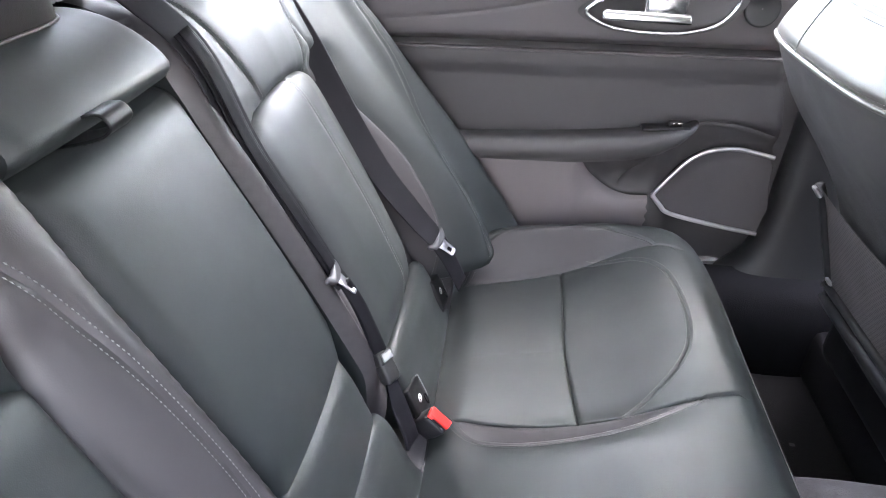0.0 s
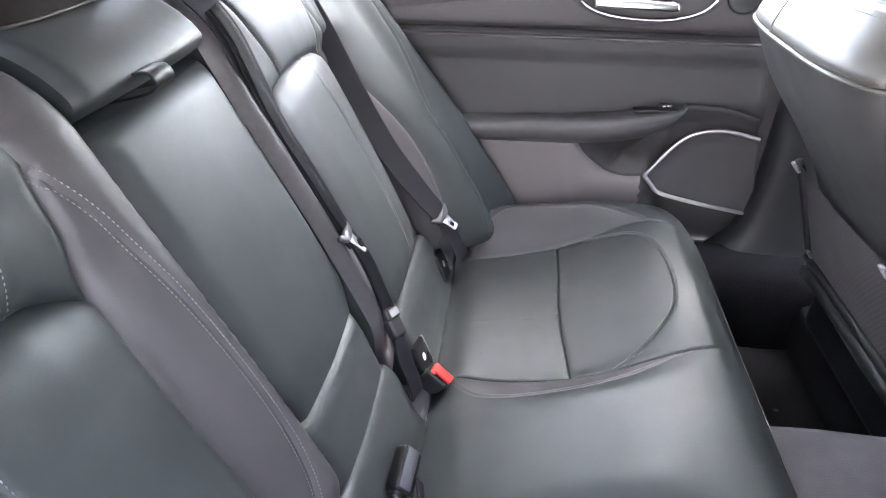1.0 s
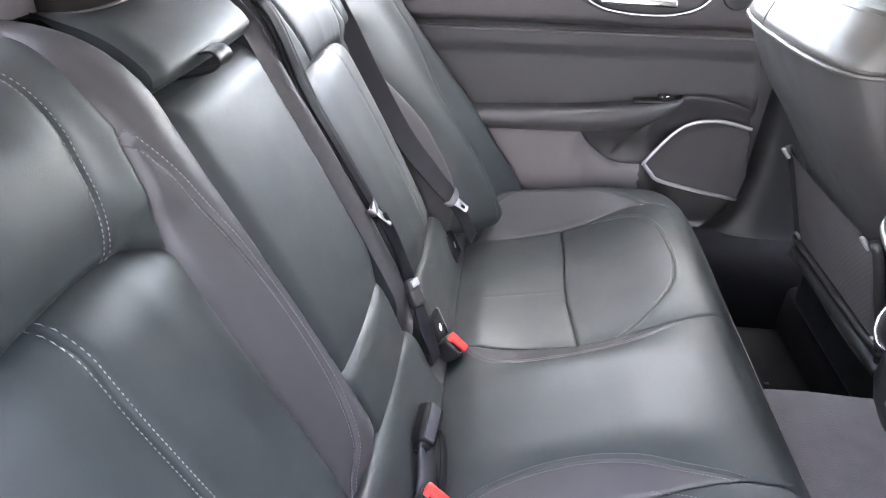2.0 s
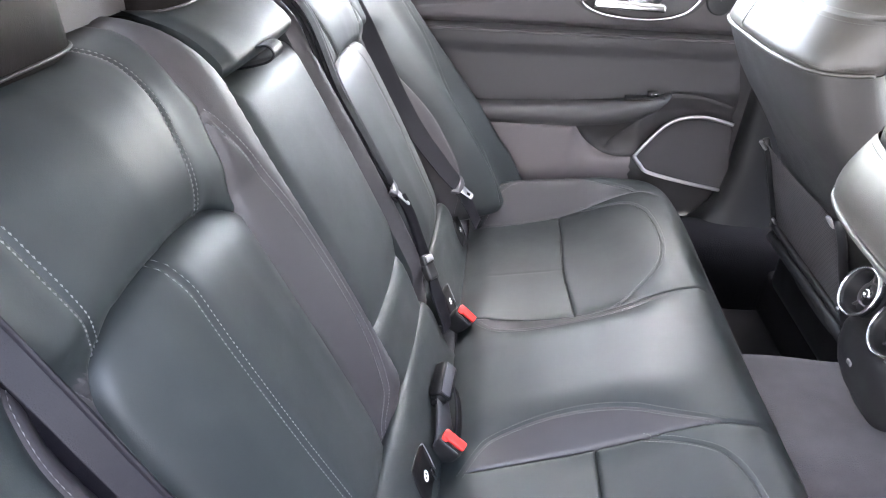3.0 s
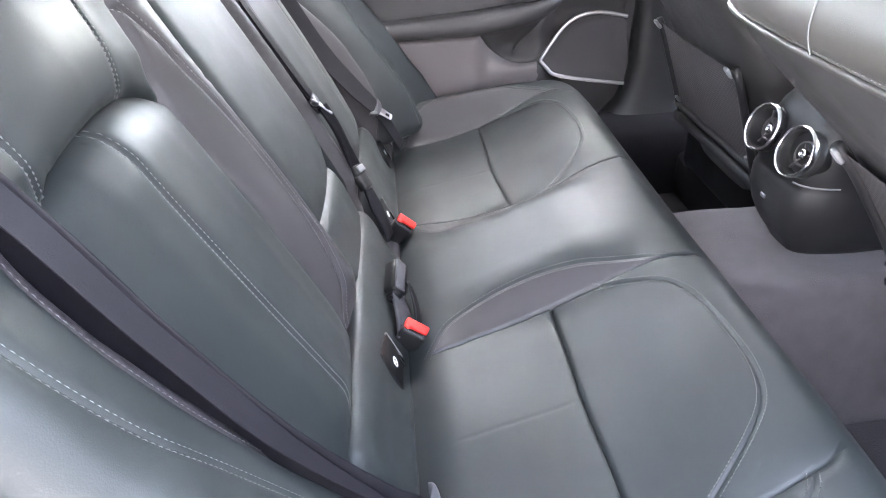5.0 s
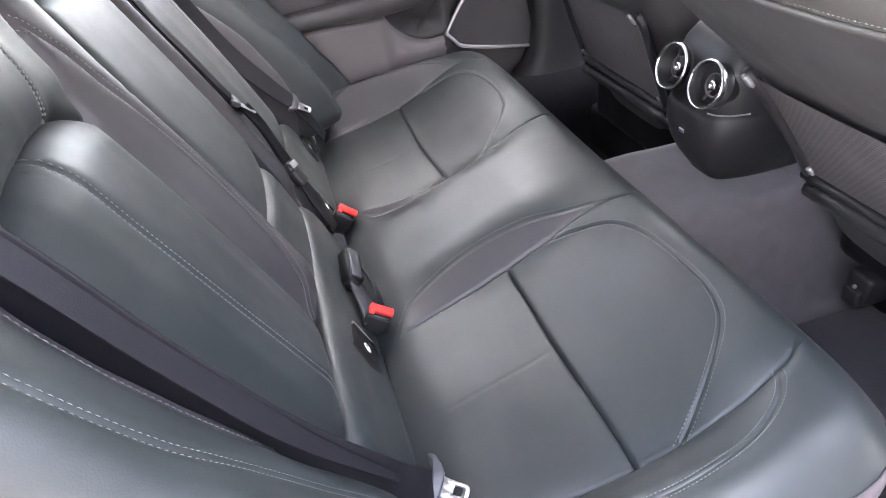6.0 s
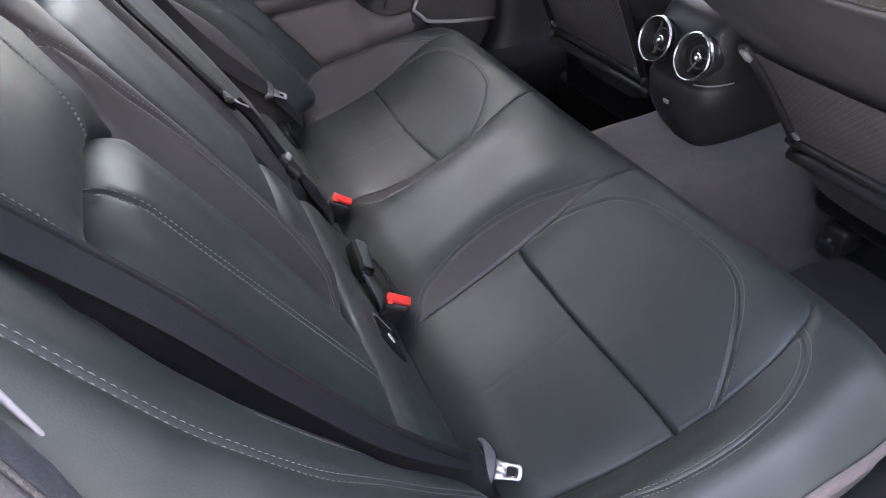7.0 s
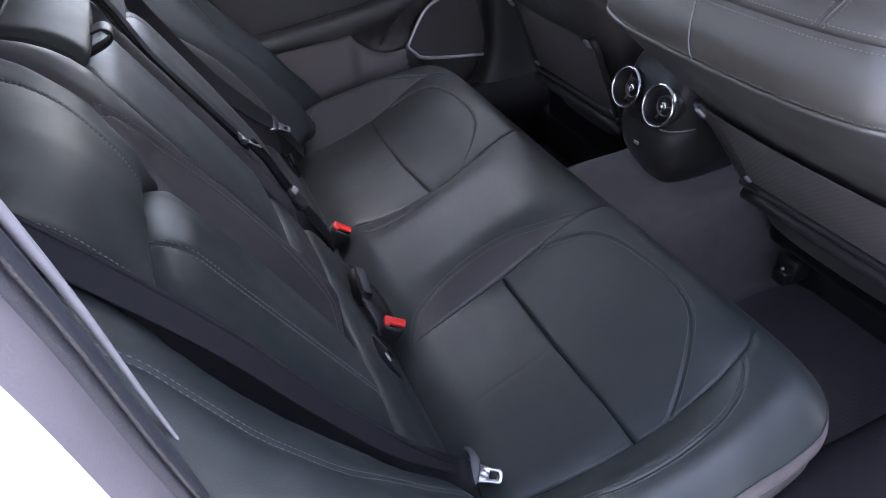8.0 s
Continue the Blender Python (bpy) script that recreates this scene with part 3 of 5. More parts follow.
part("skirt", loft(under_edge(((0.0015, -0.007), (0.005, -0.010), (0.008, -0.018), (0.008, -0.028), (0.004, -0.036), (-0.003, -0.038)))), MAUVE, cushion, "grey-mauve vinyl skirt under the edge seam")
part("lower_front", loft(under_edge(((-0.003, -0.038), (0.002, -0.046), (0.002, -0.075), (-0.008, -0.12), (-0.03, -0.18), (-0.05, -0.24)))), VINYL, cushion)
part("edge_piping", tube([(p[0] + 0.003 * d[0], p[1] + 0.003 * d[1], p[2] - 0.0025) for p, d in ((p, (p[:2] - mid) / np.linalg.norm(p[:2] - mid)) for p in edge)], 0.0012, 6, closed=True), VINYL, cushion)


# ---- rear backrest ----
def backrest_place(y, v, dip):
    """The leaning surface; v follows the height and rolls backwards at the top."""
    brim = np.interp(v, [0.36, 0.80, 1.0], [0.650, 0.645, 0.615])
    over = np.maximum(np.abs(y) - brim, 0)
    turn = np.minimum(over / 0.03, math.pi / 2)
    back = 0.03 * (1 - np.cos(turn)) + np.maximum(over - 0.03 * math.pi / 2, 0)
    a = np.minimum(np.abs(y), brim)
    y = np.sign(y) * (a + 0.03 * np.sin(turn))
    z = np.minimum(v, 0.855)
    shift = np.interp(v, [0.36, 0.44, 0.55, 0.66, 0.72], [0.10, 0.075, 0.030, 0.008, 0.0])
    a2 = np.where(a > 0.47, a + shift * smoothstep(0.47, 0.53, a), a)
    low = np.interp(a2, [0.0, 0.12, 0.135, 0.155, 0.180, 0.205, 0.24, 0.29, 0.36, 0.42, 0.46, 0.49, 0.52, 0.56, 0.59, 0.62, 0.65, 0.70],
                    [0.02, 0.026, 0.034, 0.034, 0.020, 0.002, 0.016, 0.026, 0.031, 0.025, 0.012, 0.0, 0.010, 0.038, 0.057, 0.067, 0.071, 0.06])
    high = np.interp(a, [0.0, 0.12, 0.135, 0.16, 0.20, 0.23, 0.28, 0.35, 0.42, 0.46, 0.50, 0.56, 0.59, 0.62, 0.65, 0.70],
                     [0.02, 0.026, 0.034, 0.034, 0.020, 0.017, 0.026, 0.031, 0.028, 0.023, 0.024, 0.042, 0.056, 0.066, 0.068, 0.05])
    w = smoothstep(0.755, 0.80, v)
    delta = low * (1 - w) + high * w
    delta = delta + smoothstep(0.60, 0.66, a) * np.interp(v, [0.36, 0.46, 0.53, 0.63, 0.70], [0.07, 0.06, 0.04, 0.015, 0.0])
    delta = delta + (y > 0) * smoothstep(0.50, 0.585, a) * np.interp(v, [0.36, 0.44, 0.50, 0.57, 0.64, 0.69, 0.74, 0.82], [0.078, 0.070, 0.062, 0.052, 0.036, 0.024, 0.014, 0.0])
    delta = delta + (y > 0) * smoothstep(0.60, 0.645, a) * np.interp(v, [0.42, 0.50, 0.60, 0.70, 0.80, 0.92], [0.0, 0.008, 0.022, 0.034, 0.034, 0.012])
    delta = delta - (y < 0) * 0.022 * np.exp(-((a2 - 0.535) / 0.019) ** 2) * smoothstep(0.84, 0.74, v)
    delta = delta - (y > 0) * 0.016 * np.exp(-((a - 0.170) / 0.016) ** 2)
    delta = delta * (0.15 + 0.85 * smoothstep(0.385, 0.47, v)) * (a < 0.47) + delta * (a >= 0.47)
    arch = np.interp(a, [0.208, 0.220, 0.245, 0.285, 0.33, 0.37, 0.41, 0.445, 0.472, 0.488], [0.742, 0.751, 0.765, 0.775, 0.780, 0.780, 0.776, 0.769, 0.757, 0.735])
    fall = np.clip(1 - np.abs(v - arch) / np.where(v > arch, 0.065, 0.034), 0, 1)
    delta = delta - np.interp(a, [0.215, 0.255, 0.43, 0.485], [0.0, 0.019, 0.019, 0.0]) * np.where(y > 0, 0.55, 1.0) * fall ** 2
    lumbar = 0.006 * np.sin(np.clip((v - 0.38) / 0.4, 0, 1) * math.pi)
    ang = np.clip((v - 0.855) / 0.1255, 0, 1) * (math.pi / 2 - 0.43)
    r = 0.11
    bx = r * (np.cos(0.43) - np.cos(0.43 + ang)) * -1
    bz = r * (np.sin(0.43 + ang) - np.sin(0.43))
    x = -0.02 - 0.453 * (z - 0.34) + (delta + lumbar) * np.cos(ang) + bx - np.clip(v - 0.9805, 0, 1)
    return np.stack([x - back - dip * np.cos(0.43), y, z + bz - dip * 0.42 + 0.3 * delta * np.sin(ang)], 1)


ML = smoothed([(-0.192, 0.846), (-0.200, 0.806), (-0.208, 0.742), (-0.216, 0.657), (-0.217, 0.58), (-0.216, 0.495), (-0.214, 0.417), (-0.212, 0.365)])
MS = smoothed([(-0.192, 0.846), (-0.176, 0.81), (-0.164, 0.76), (-0.157, 0.70), (-0.155, 0.62), (-0.158, 0.55), (-0.167, 0.49), (-0.182, 0.445), (-0.207, 0.405)])
IT = smoothed([(-0.208, 0.742), (-0.220, 0.751), (-0.245, 0.765), (-0.285, 0.775), (-0.33, 0.780), (-0.37, 0.780), (-0.41, 0.776), (-0.445, 0.769), (-0.472, 0.757), (-0.488, 0.735), (-0.493, 0.70), (-0.492, 0.64), (-0.484, 0.56), (-0.468, 0.47), (-0.445, 0.365)])
KS = smoothed([(-0.369, 0.779), (-0.373, 0.74), (-0.376, 0.68), (-0.375, 0.575), (-0.366, 0.453), (-0.358, 0.385)])
RS = smoothed([(-0.300, 1.02), (-0.262, 0.965), (-0.240, 0.928), (-0.243, 0.890), (-0.256, 0.845), (-0.279, 0.776)])
LS = smoothed([(-0.50, 1.02), (-0.488, 0.93), (-0.478, 0.885), (-0.472, 0.84), (-0.464, 0.764)])
LL = smoothed([(-0.490, 0.745), (-0.513, 0.795), (-0.535, 0.815), (-0.556, 0.812), (-0.572, 0.790), (-0.579, 0.755), (-0.576, 0.70), (-0.566, 0.64), (-0.545, 0.57), (-0.512, 0.47), (-0.48, 0.365)])
OS = smoothed([(-0.606, 1.0), (-0.626, 0.90), (-0.633, 0.83), (-0.635, 0.78), (-0.632, 0.74), (-0.622, 0.69), (-0.604, 0.64), (-0.580, 0.57), (-0.535, 0.44), (-0.515, 0.37)])
LL_FAR = smoothed([(-0.474, 0.835), (-0.494, 0.80), (-0.512, 0.76), (-0.528, 0.70), (-0.540, 0.64), (-0.543, 0.57), (-0.530, 0.47), (-0.50, 0.365)])
OS_FAR = smoothed([(-0.606, 1.0), (-0.626, 0.90), (-0.631, 0.83), (-0.630, 0.78), (-0.628, 0.74), (-0.620, 0.69), (-0.608, 0.64), (-0.594, 0.57), (-0.578, 0.44), (-0.565, 0.37)])
ST = smoothed([(-0.192, 0.846), (-0.196, 0.885), (-0.188, 0.920), (-0.182, 0.955), (-0.195, 1.02)])
back_out = [(-0.124, 0.36), (-0.124, 0.60), (-0.124, 0.86), (-0.132, 0.93), (-0.15, 1.03), (-0.70, 1.03), (-0.735, 0.90), (-0.75, 0.78), (-0.75, 0.55), (-0.75, 0.36)]


def backrest(s, name, label, LL, OS):
    k = np.array([s, 1])
    root = thing(name, label, "seat back", "rear seat backs", at=(-0.05, -0.36 * s, 0.34))
    seams = [(ML * k, 0.009, 0.011), (MS * k, 0.003, 0.010), (IT * k, 0.008, 0.010), (KS * k, 0.003, 0.012), (RS * k, 0.0035, 0.012), (LS * k, 0.0035, 0.012), (LL * k, 0.004, 0.012), (OS * k, 0.003, 0.010), (ST * k, 0.004, 0.012)]
    sh = Sheet(np.array(back_out) * k, seams, backrest_place, 0.009, edge=(0.014, 0.022))
    insert = list(ML[ML[:, 1] < 0.743][::-1]) + list(IT)
    mauve = list(ML) + list(MS[::-1])
    strip = [(-0.12, 0.34)] + [(-0.12, 1.05), (-0.20, 1.05)] + list(ST[::-1]) + list(MS) + [(-0.212, 0.34)]
    side = [(-0.495, 0.755)] + [tuple(p) for p in LL if p[1] < 0.815] + [(-0.445, 0.36)] + [tuple(p) for p in IT[::-1] if p[1] < 0.765 and p[0] < -0.4]
    wing = list(RS) + [tuple(p) for p in IT if p[0] < -0.282 and p[1] > 0.75] + list(LS[::-1])
    outer = list(OS) + [(-0.515, 0.33), (-0.80, 0.33), (-0.80, 1.05)]
    panels = [("insert", insert), ("inner_panel", mauve), ("inner_strip", strip), ("outer_side", side), ("upper_wing", wing), ("outer_bolster", outer)]
    cuts = sh.cut([(n, np.array(p) * k) for n, p in panels])
    for (n, _), c in zip(panels, cuts):
        if c is not None:
            vin = n in ("inner_panel", "inner_strip", "outer_side")
            part(n, fix_normals(c, (1, 0, 0.5)), VINYL if vin else LEATHER, root, "charcoal vinyl panel" if vin else "")
    if cuts[-1] is not None:
        part("cover", fix_normals(cuts[-1], (1, 0, 0.5)), LEATHER, root)
    th = []
    for line, fat in ((MS, 0.0007), (KS, 0.0007), (RS, 0.0008), (LS, 0.0008), (OS, 0.0003)):
        gap = 0.0032 if line is OS else 0.0045
        for off in (gap, -gap):
            th.append(sh.stitch(line * k, off, pitch=0.0047, fat=fat, length=0.0036))
    th.append(sh.stitch(LL * k, 0.003 * s, fat=0.0004, length=0.0040, pitch=0.0050))
    tagged(part("stitching", join(*th), THREAD, root, "pale grey double stitching"), kind="stuff")
    e = sh.at(sh.outline)
    rim = [[(p[0] + dx, p[1], p[2] + dz) for p in e] for dx, dz in ((0, 0), (-0.02, -0.008), (-0.10, -0.03))]
    part("rim", loft(rim), LEATHER, root)


backrest(1, "rear_bench_back", "black leather rear backrest section with pale double stitching", LL, OS)
backrest(-1, "rear_bench_back", "black leather rear backrest section beside the far door", LL_FAR, OS_FAR)

# padded roll along the foot of the backrest
ROLL = [(-0.062, 0.380), (-0.049, 0.408), (-0.036, 0.415), (-0.021, 0.402), (-0.008, 0.374), (0.002, 0.346), (0.013, 0.322), (0.026, 0.302), (0.030, 0.275)]
for y0, y1 in ((-0.440, 0.115), (0.175, 0.490)):
    prof = smoothed(ROLL, n=4)
    rings = []
    for y in np.linspace(y0, y1, 30):
        end = min(y - y0, y1 - y)
        k = 1 - 0.35 * max(0, 1 - end / 0.018) ** 2
        rings.append([(-0.045 + (x + 0.045) * k, y, 0.295 + (z - 0.295) * k) for x, z in prof])
    root = thing("backrest_roll", "black leather padded roll at the foot of the backrest", "car seat", "backrest rolls", at=(-0.03, (y0 + y1) / 2, 0.3))
    part("roll_cover", loft(rings, closed=False), LEATHER, root)
    part("end_cap", loft([[(-0.045, y0, 0.30)] * len(rings[0]), rings[0]], closed=False), LEATHER, root)
    part("end_cap", loft([rings[-1], [(-0.045, y1, 0.30)] * len(rings[0])], closed=False), LEATHER, root)

# folded centre armrest with its upper pad, pull loop and lower flap
def arm_place(y, v, dip):
    z = v
    return np.stack([-0.02 - 0.453 * (z - 0.34) + 0.022 * smoothstep(0.46, 0.57, v) + 0.006 * (1 - (y / 0.12) ** 2) + 0.006 * np.sin((v - 0.4) * 7) - dip, y, z - 0.3 * dip], 1)


def pad_place(y, v, dip):
    p = backrest_place(np.zeros_like(y) + 0.0, v, dip)
    p[:, 0] += 0.022 + 0.004 * (1 - (y / 0.12) ** 2) - 0.030 * np.clip(1 - (v - 0.853) / 0.030, 0, 1) ** 2
    p[:, 1] = y
    return p


def flap_place(y, v, dip):
    return np.stack([-0.02 - 0.453 * (v - 0.34) + 0.024 - 0.12 * np.clip(0.475 - v, 0, 0.10) + 0.003 * (1 - (y / 0.1) ** 2) - dip, y, v - 0.25 * dip], 1)


armrest = thing("folding_armrest", "black leather centre armrest folded up into the backrest", "armrest", at=(-0.1, 0, 0.4))
for nm, outl, fn, ed, mt in (("armrest_pad", [(-0.120, 0.37), (0.120, 0.37), (0.120, 0.845), (-0.120, 0.845)], arm_place, (0.014, 0.022), LEATHER),
                             ("upper_pad", [(-0.120, 0.853), (0.120, 0.853), (0.120, 1.03), (-0.120, 1.03)], pad_place, (0.010, 0.016), LEATHER),
                             ("lower_flap", [(-0.119, 0.37), (0.098, 0.37), (0.096, 0.506), (-0.119, 0.508)], flap_place, (0.008, 0.014), LEATHER)):
    sh = Sheet(np.array(outl), [], fn, 0.009, edge=ed)
    part(nm, fix_normals(sh.cut([])[-1], (1, 0, 0.4)), mt, armrest)
    e = sh.at(sh.outline)
    part("rim", loft([[(p[0] + d, p[1], p[2] - 0.3 * d) for p in e] for d in (0, -0.012, -0.06)]), mt, armrest)
loop_pts = smoothed([(-0.262, -0.03, 0.845), (-0.235, -0.03, 0.850), (-0.208, -0.03, 0.858), (-0.199, -0.03, 0.868), (-0.208, -0.03, 0.877), (-0.232, -0.03, 0.870), (-0.262, -0.03, 0.852)], n=6)
nrm = [Vector((0, 1, 0)).cross(Vector(loop_pts[min(i + 1, len(loop_pts) - 1)] - loop_pts[max(i - 1, 0)])) for i in range(len(loop_pts))]
part("pull_loop", ribbon([tuple(p) for p in loop_pts], nrm, 0.034, 0.0022), BLACKPLATE, armrest, "charcoal pull strap loop")


# ---- headrests of the rear seat ----
def headrest(y, half, drop, label):
    root = thing("headrest", label, "headrest", "rear headrests", at=(-0.345, y, 0.91))
    rings = []
    for z, kx, ky in ((0.938, 0.55, 0.86), (0.942, 0.80, 0.95), (0.955, 0.97, 1.0), (0.99, 1.04, 1.0), (1.03, 1.03, 0.97), (1.07, 0.95, 0.93), (1.10, 0.78, 0.86), (1.115, 0.45, 0.6)):
        ring = []
        for j in range(32):
            a = 2 * math.pi * j / 32
            cx, sy = math.cos(a), math.sin(a)
            ring.append((-0.345 - 0.12 * (z - 0.94) + 0.056 * kx * math.copysign(abs(cx) ** 0.55, cx), y + half * ky * math.copysign(abs(sy) ** 0.5, sy), z - drop))
        rings.append(ring)
    # cushion colour includes the shadow on the headrest
    part("cushion", loft(rings, True, True), HEADRESTSHADE, root)
    part("seam", tube([Vector(p) + Vector((0.0015, 0, 0)) for p in rings[2]], 0.0016, 6, closed=True), VINYL, root, "charcoal piped seam")
    for s in (-1, 1):
        part("post", tube([(-0.345, y + s * half * 0.55, 0.87), (-0.345, y + s * half * 0.55, 0.93)], 0.006, 10, up=(1, 0, 0)), CHROME, root, "chrome post")


headrest(-0.360, 0.112, 0.028, "leather headrest above the near backrest, darkened in colour for shade")
headrest(-0.012, 0.098, 0.032, "leather headrest above the centre armrest, darkened in colour for shade")


# ---- seat belts, buckles and anchor covers ----
def stitch_row(points, pitch=0.006, length=0.0044, fat=0.0011):
    """Small thread stitches along a line in space."""
    s = resampled(points, pitch)
    vs, fs = [], []
    t = np.gradient(s, axis=0)
    for c, d in zip(s, t):
        d = Vector(d).normalized()
        side = d.cross(Vector((0.3, 0.1, 1))).normalized()
        up = side.cross(d)
        c = Vector(c)
        k = len(vs)
        vs += [c - d * length / 2, c + side * fat, c + up * fat, c - side * fat, c - up * fat, c + d * length / 2]
        fs += [(k, k + 2, k + 1), (k, k + 3, k + 2), (k, k + 4, k + 3), (k, k + 1, k + 4),
               (k + 5, k + 1, k + 2), (k + 5, k + 2, k + 3), (k + 5, k + 3, k + 4), (k + 5, k + 4, k + 1)]
    return vs, fs


def plate(outer, thick, m, inner=None, round_by=0.001):
    """A flat plate of that thickness over an outline in x and y, with softened rims and, where inner is given, a hole."""
    o = np.array(outer, float)
    c = np.array(inner, float).mean(0) if inner is not None else o.mean(0)

    def level(q, z):
        return [m @ Vector((x, y, z)) for x, y in q]

    def shrunk(q, by):
        d = q - c
        return q - d / (np.linalg.norm(d, axis=1)[:, None] + 1e-9) * by
    h = thick / 2
    rings = [level(shrunk(o, round_by), -h), level(o, -h + round_by), level(o, h - round_by), level(shrunk(o, round_by), h)]
    if inner is None:
        return loft(rings, True, True)
    q = np.array(inner, float)
    rings += [level(q, h), level(q, -h)]
    return loft(rings + rings[:1], True, False)


GRIP = smoothed([(0.008, -0.013), (0.005, -0.022), (-0.003, -0.030), (-0.012, -0.035), (-0.016, -0.031), (-0.011, -0.024), (-0.008, -0.013), (-0.008, 0.0), (-0.008, 0.013),
                 (-0.011, 0.024), (-0.018, 0.030), (-0.021, 0.036), (-0.013, 0.038), (-0.003, 0.031), (0.005, 0.022), (0.008, 0.013), (0.009, 0.0)], closed=True, n=3)


def tongue(parent, m):
    """Belt tongue in its own frame: x along the blade, y across, z out of the face."""
    part("tongue_grip", plate(GRIP, 0.010, m, round_by=0.0025), TONGUEGREY, parent, "grey plastic tongue grip with hooked ends")
    outer = [(0.004, -0.015), (0.016, -0.0125), (0.028, -0.0115), (0.040, -0.011), (0.0435, -0.008), (0.0445, 0.0), (0.0435, 0.008), (0.040, 0.011), (0.028, 0.0115), (0.016, 0.0125), (0.004, 0.015), (0.004, 0.0)]
    inner = [(0.024, -0.0055), (0.0255, -0.0058), (0.030, -0.006), (0.0345, -0.0058), (0.0355, -0.004), (0.036, 0.0), (0.0355, 0.004), (0.0345, 0.0058), (0.030, 0.006), (0.0255, 0.0058), (0.024, 0.0055), (0.0238, 0.0)]
    part("tongue_blade", plate(outer, 0.0026, m, inner, 0.0006), STEEL, parent, "bright steel latch plate")


def frame_of(origin, along, out):
    x = Vector(along).normalized()
    z = Vector(out)
    z = (z - x * z.dot(x)).normalized()
    y = z.cross(x)
    m = Matrix((x, y, z)).transposed().to_4x4()
    m.translation = Vector(origin)
    return m


def outer_belt(pts, normals, tip, along, out, label):
    root = thing("seat_belt", label, "seat belt", "rear seat belts", at=pts[-1])
    p = smoothed(pts, n=8)
    n = smoothed(normals, n=8)
    part("webbing", ribbon([tuple(q) for q in p], n, 0.047), WEBBING, root)
    tongue(root, frame_of(tip, along, out) @ Matrix.Scale(0.85, 4))
    return root


NEAR_BELT = [(-0.33, -0.52, 0.99), (-0.262, -0.54, 0.92), (-0.180, -0.552, 0.80), (-0.132, -0.552, 0.70), (-0.075, -0.543, 0.58), (-0.01, -0.52, 0.46), (0.026, -0.482, 0.375), (0.040, -0.462, 0.325)]
near_belt = outer_belt(NEAR_BELT, [(0.5, -0.6, 0.5), (0.3, -1, 0.2), (0.1, -1, 0.0), (0.1, -1, 0.05), (0.2, -0.9, 0.2), (0.4, -0.7, 0.3), (0.6, -0.4, 0.5), (0.7, -0.2, 0.4)],
                       (0.038, -0.464, 0.353), (0.80, -0.52, -0.12), (-0.10, -0.30, 1.0), "black webbing seat belt with a steel tongue by the near bolster")
turned = smoothed([Vector(p) + Vector((0.012, -0.004, 0.009)) for p in NEAR_BELT[1:6]], n=8)
part("webbing_fold", ribbon([tuple(q) for q in turned], [(0.35, -0.50, 0.80)] * len(turned), np.interp(np.linspace(0, 1, len(turned)), [0, 0.3, 0.7, 1], [0.020, 0.022, 0.018, 0.006])), WEBBING, near_belt)
outer_belt([(-0.33, 0.48, 0.99), (-0.285, 0.49, 0.93), (-0.214, 0.503, 0.80), (-0.167, 0.504, 0.70), (-0.105, 0.504, 0.58), (-0.040, 0.503, 0.49), (0.006, 0.503, 0.432), (0.048, 0.498, 0.35)],
           [(0.6, -0.6, 0.5), (0.7, -0.7, 0.3), (0.55, -0.8, 0.2), (0.6, -0.75, 0.2), (0.7, -0.65, 0.3), (0.8, -0.5, 0.35), (0.85, -0.3, 0.4), (0.85, -0.2, 0.4)],
           (0.002, 0.503, 0.440), (0.75, -0.05, -0.55), (0.7, -0.35, 0.6), "black webbing seat belt with a steel tongue by the far bolster")

# centre belt: broad above, folded narrow below the tongue, into a small buckle
mid = thing("seat_belt", "black centre seat belt running down beside the armrest", "seat belt", "rear seat belts", at=(0.0, 0.09, 0.36))
mp = smoothed([(-0.345, 0.150, 0.985), (-0.280, 0.152, 0.935), (-0.2205, 0.160, 0.8725), (-0.180, 0.160, 0.765), (-0.1365, 0.160, 0.678), (-0.098, 0.159, 0.604), (-0.080, 0.155, 0.580)], n=8)
mn = smoothed([(0.6, -0.1, 0.8), (0.8, -0.15, 0.5), (0.85, -0.25, 0.42), (0.82, -0.32, 0.42), (0.80, -0.36, 0.40), (0.75, -0.4, 0.4), (0.7, -0.45, 0.4)], n=8)
part("webbing", ribbon([tuple(q) for q in mp], mn, np.interp(np.linspace(0, 1, len(mp)), [0, 0.45, 0.72, 1], [0.046, 0.042, 0.032, 0.022])), WEBBING, mid)
for lift, k in ((0.0030, 0.70), (0.0058, 0.42)):
    fold = [Vector(q) + Vector(n).normalized() * lift for q, n in zip(mp, mn)]
    part("webbing_fold", ribbon([tuple(q) for q in fold[14:]], mn[14:], np.interp(np.linspace(0, 1, len(mp))[14:], [0.3, 0.72, 1], [0.038, 0.030, 0.021]) * k), WEBBING, mid)
lp = smoothed([(-0.078, 0.150, 0.590), (-0.062, 0.150, 0.555), (-0.050, 0.152, 0.515), (-0.038, 0.151, 0.475)], n=6)
ln = smoothed([(0.5, -0.8, 0.3), (0.7, -0.6, 0.3), (0.8, -0.5, 0.3), (0.7, -0.6, 0.3)], n=6)
part("webbing_fold", ribbon([tuple(q) for q in lp], ln, np.linspace(0.016, 0.021, len(lp)), 0.006), WEBBING, mid)
tongue(mid, frame_of((-0.088, 0.146, 0.602), (0.70, 0.10, -0.72), (0.60, 0.12, 0.70)) @ Matrix.Scale(0.8, 4))
bk = frame_of((-0.030, 0.146, 0.452), (0.45, -0.35, -0.8), (0.8, -0.3, 0.5))
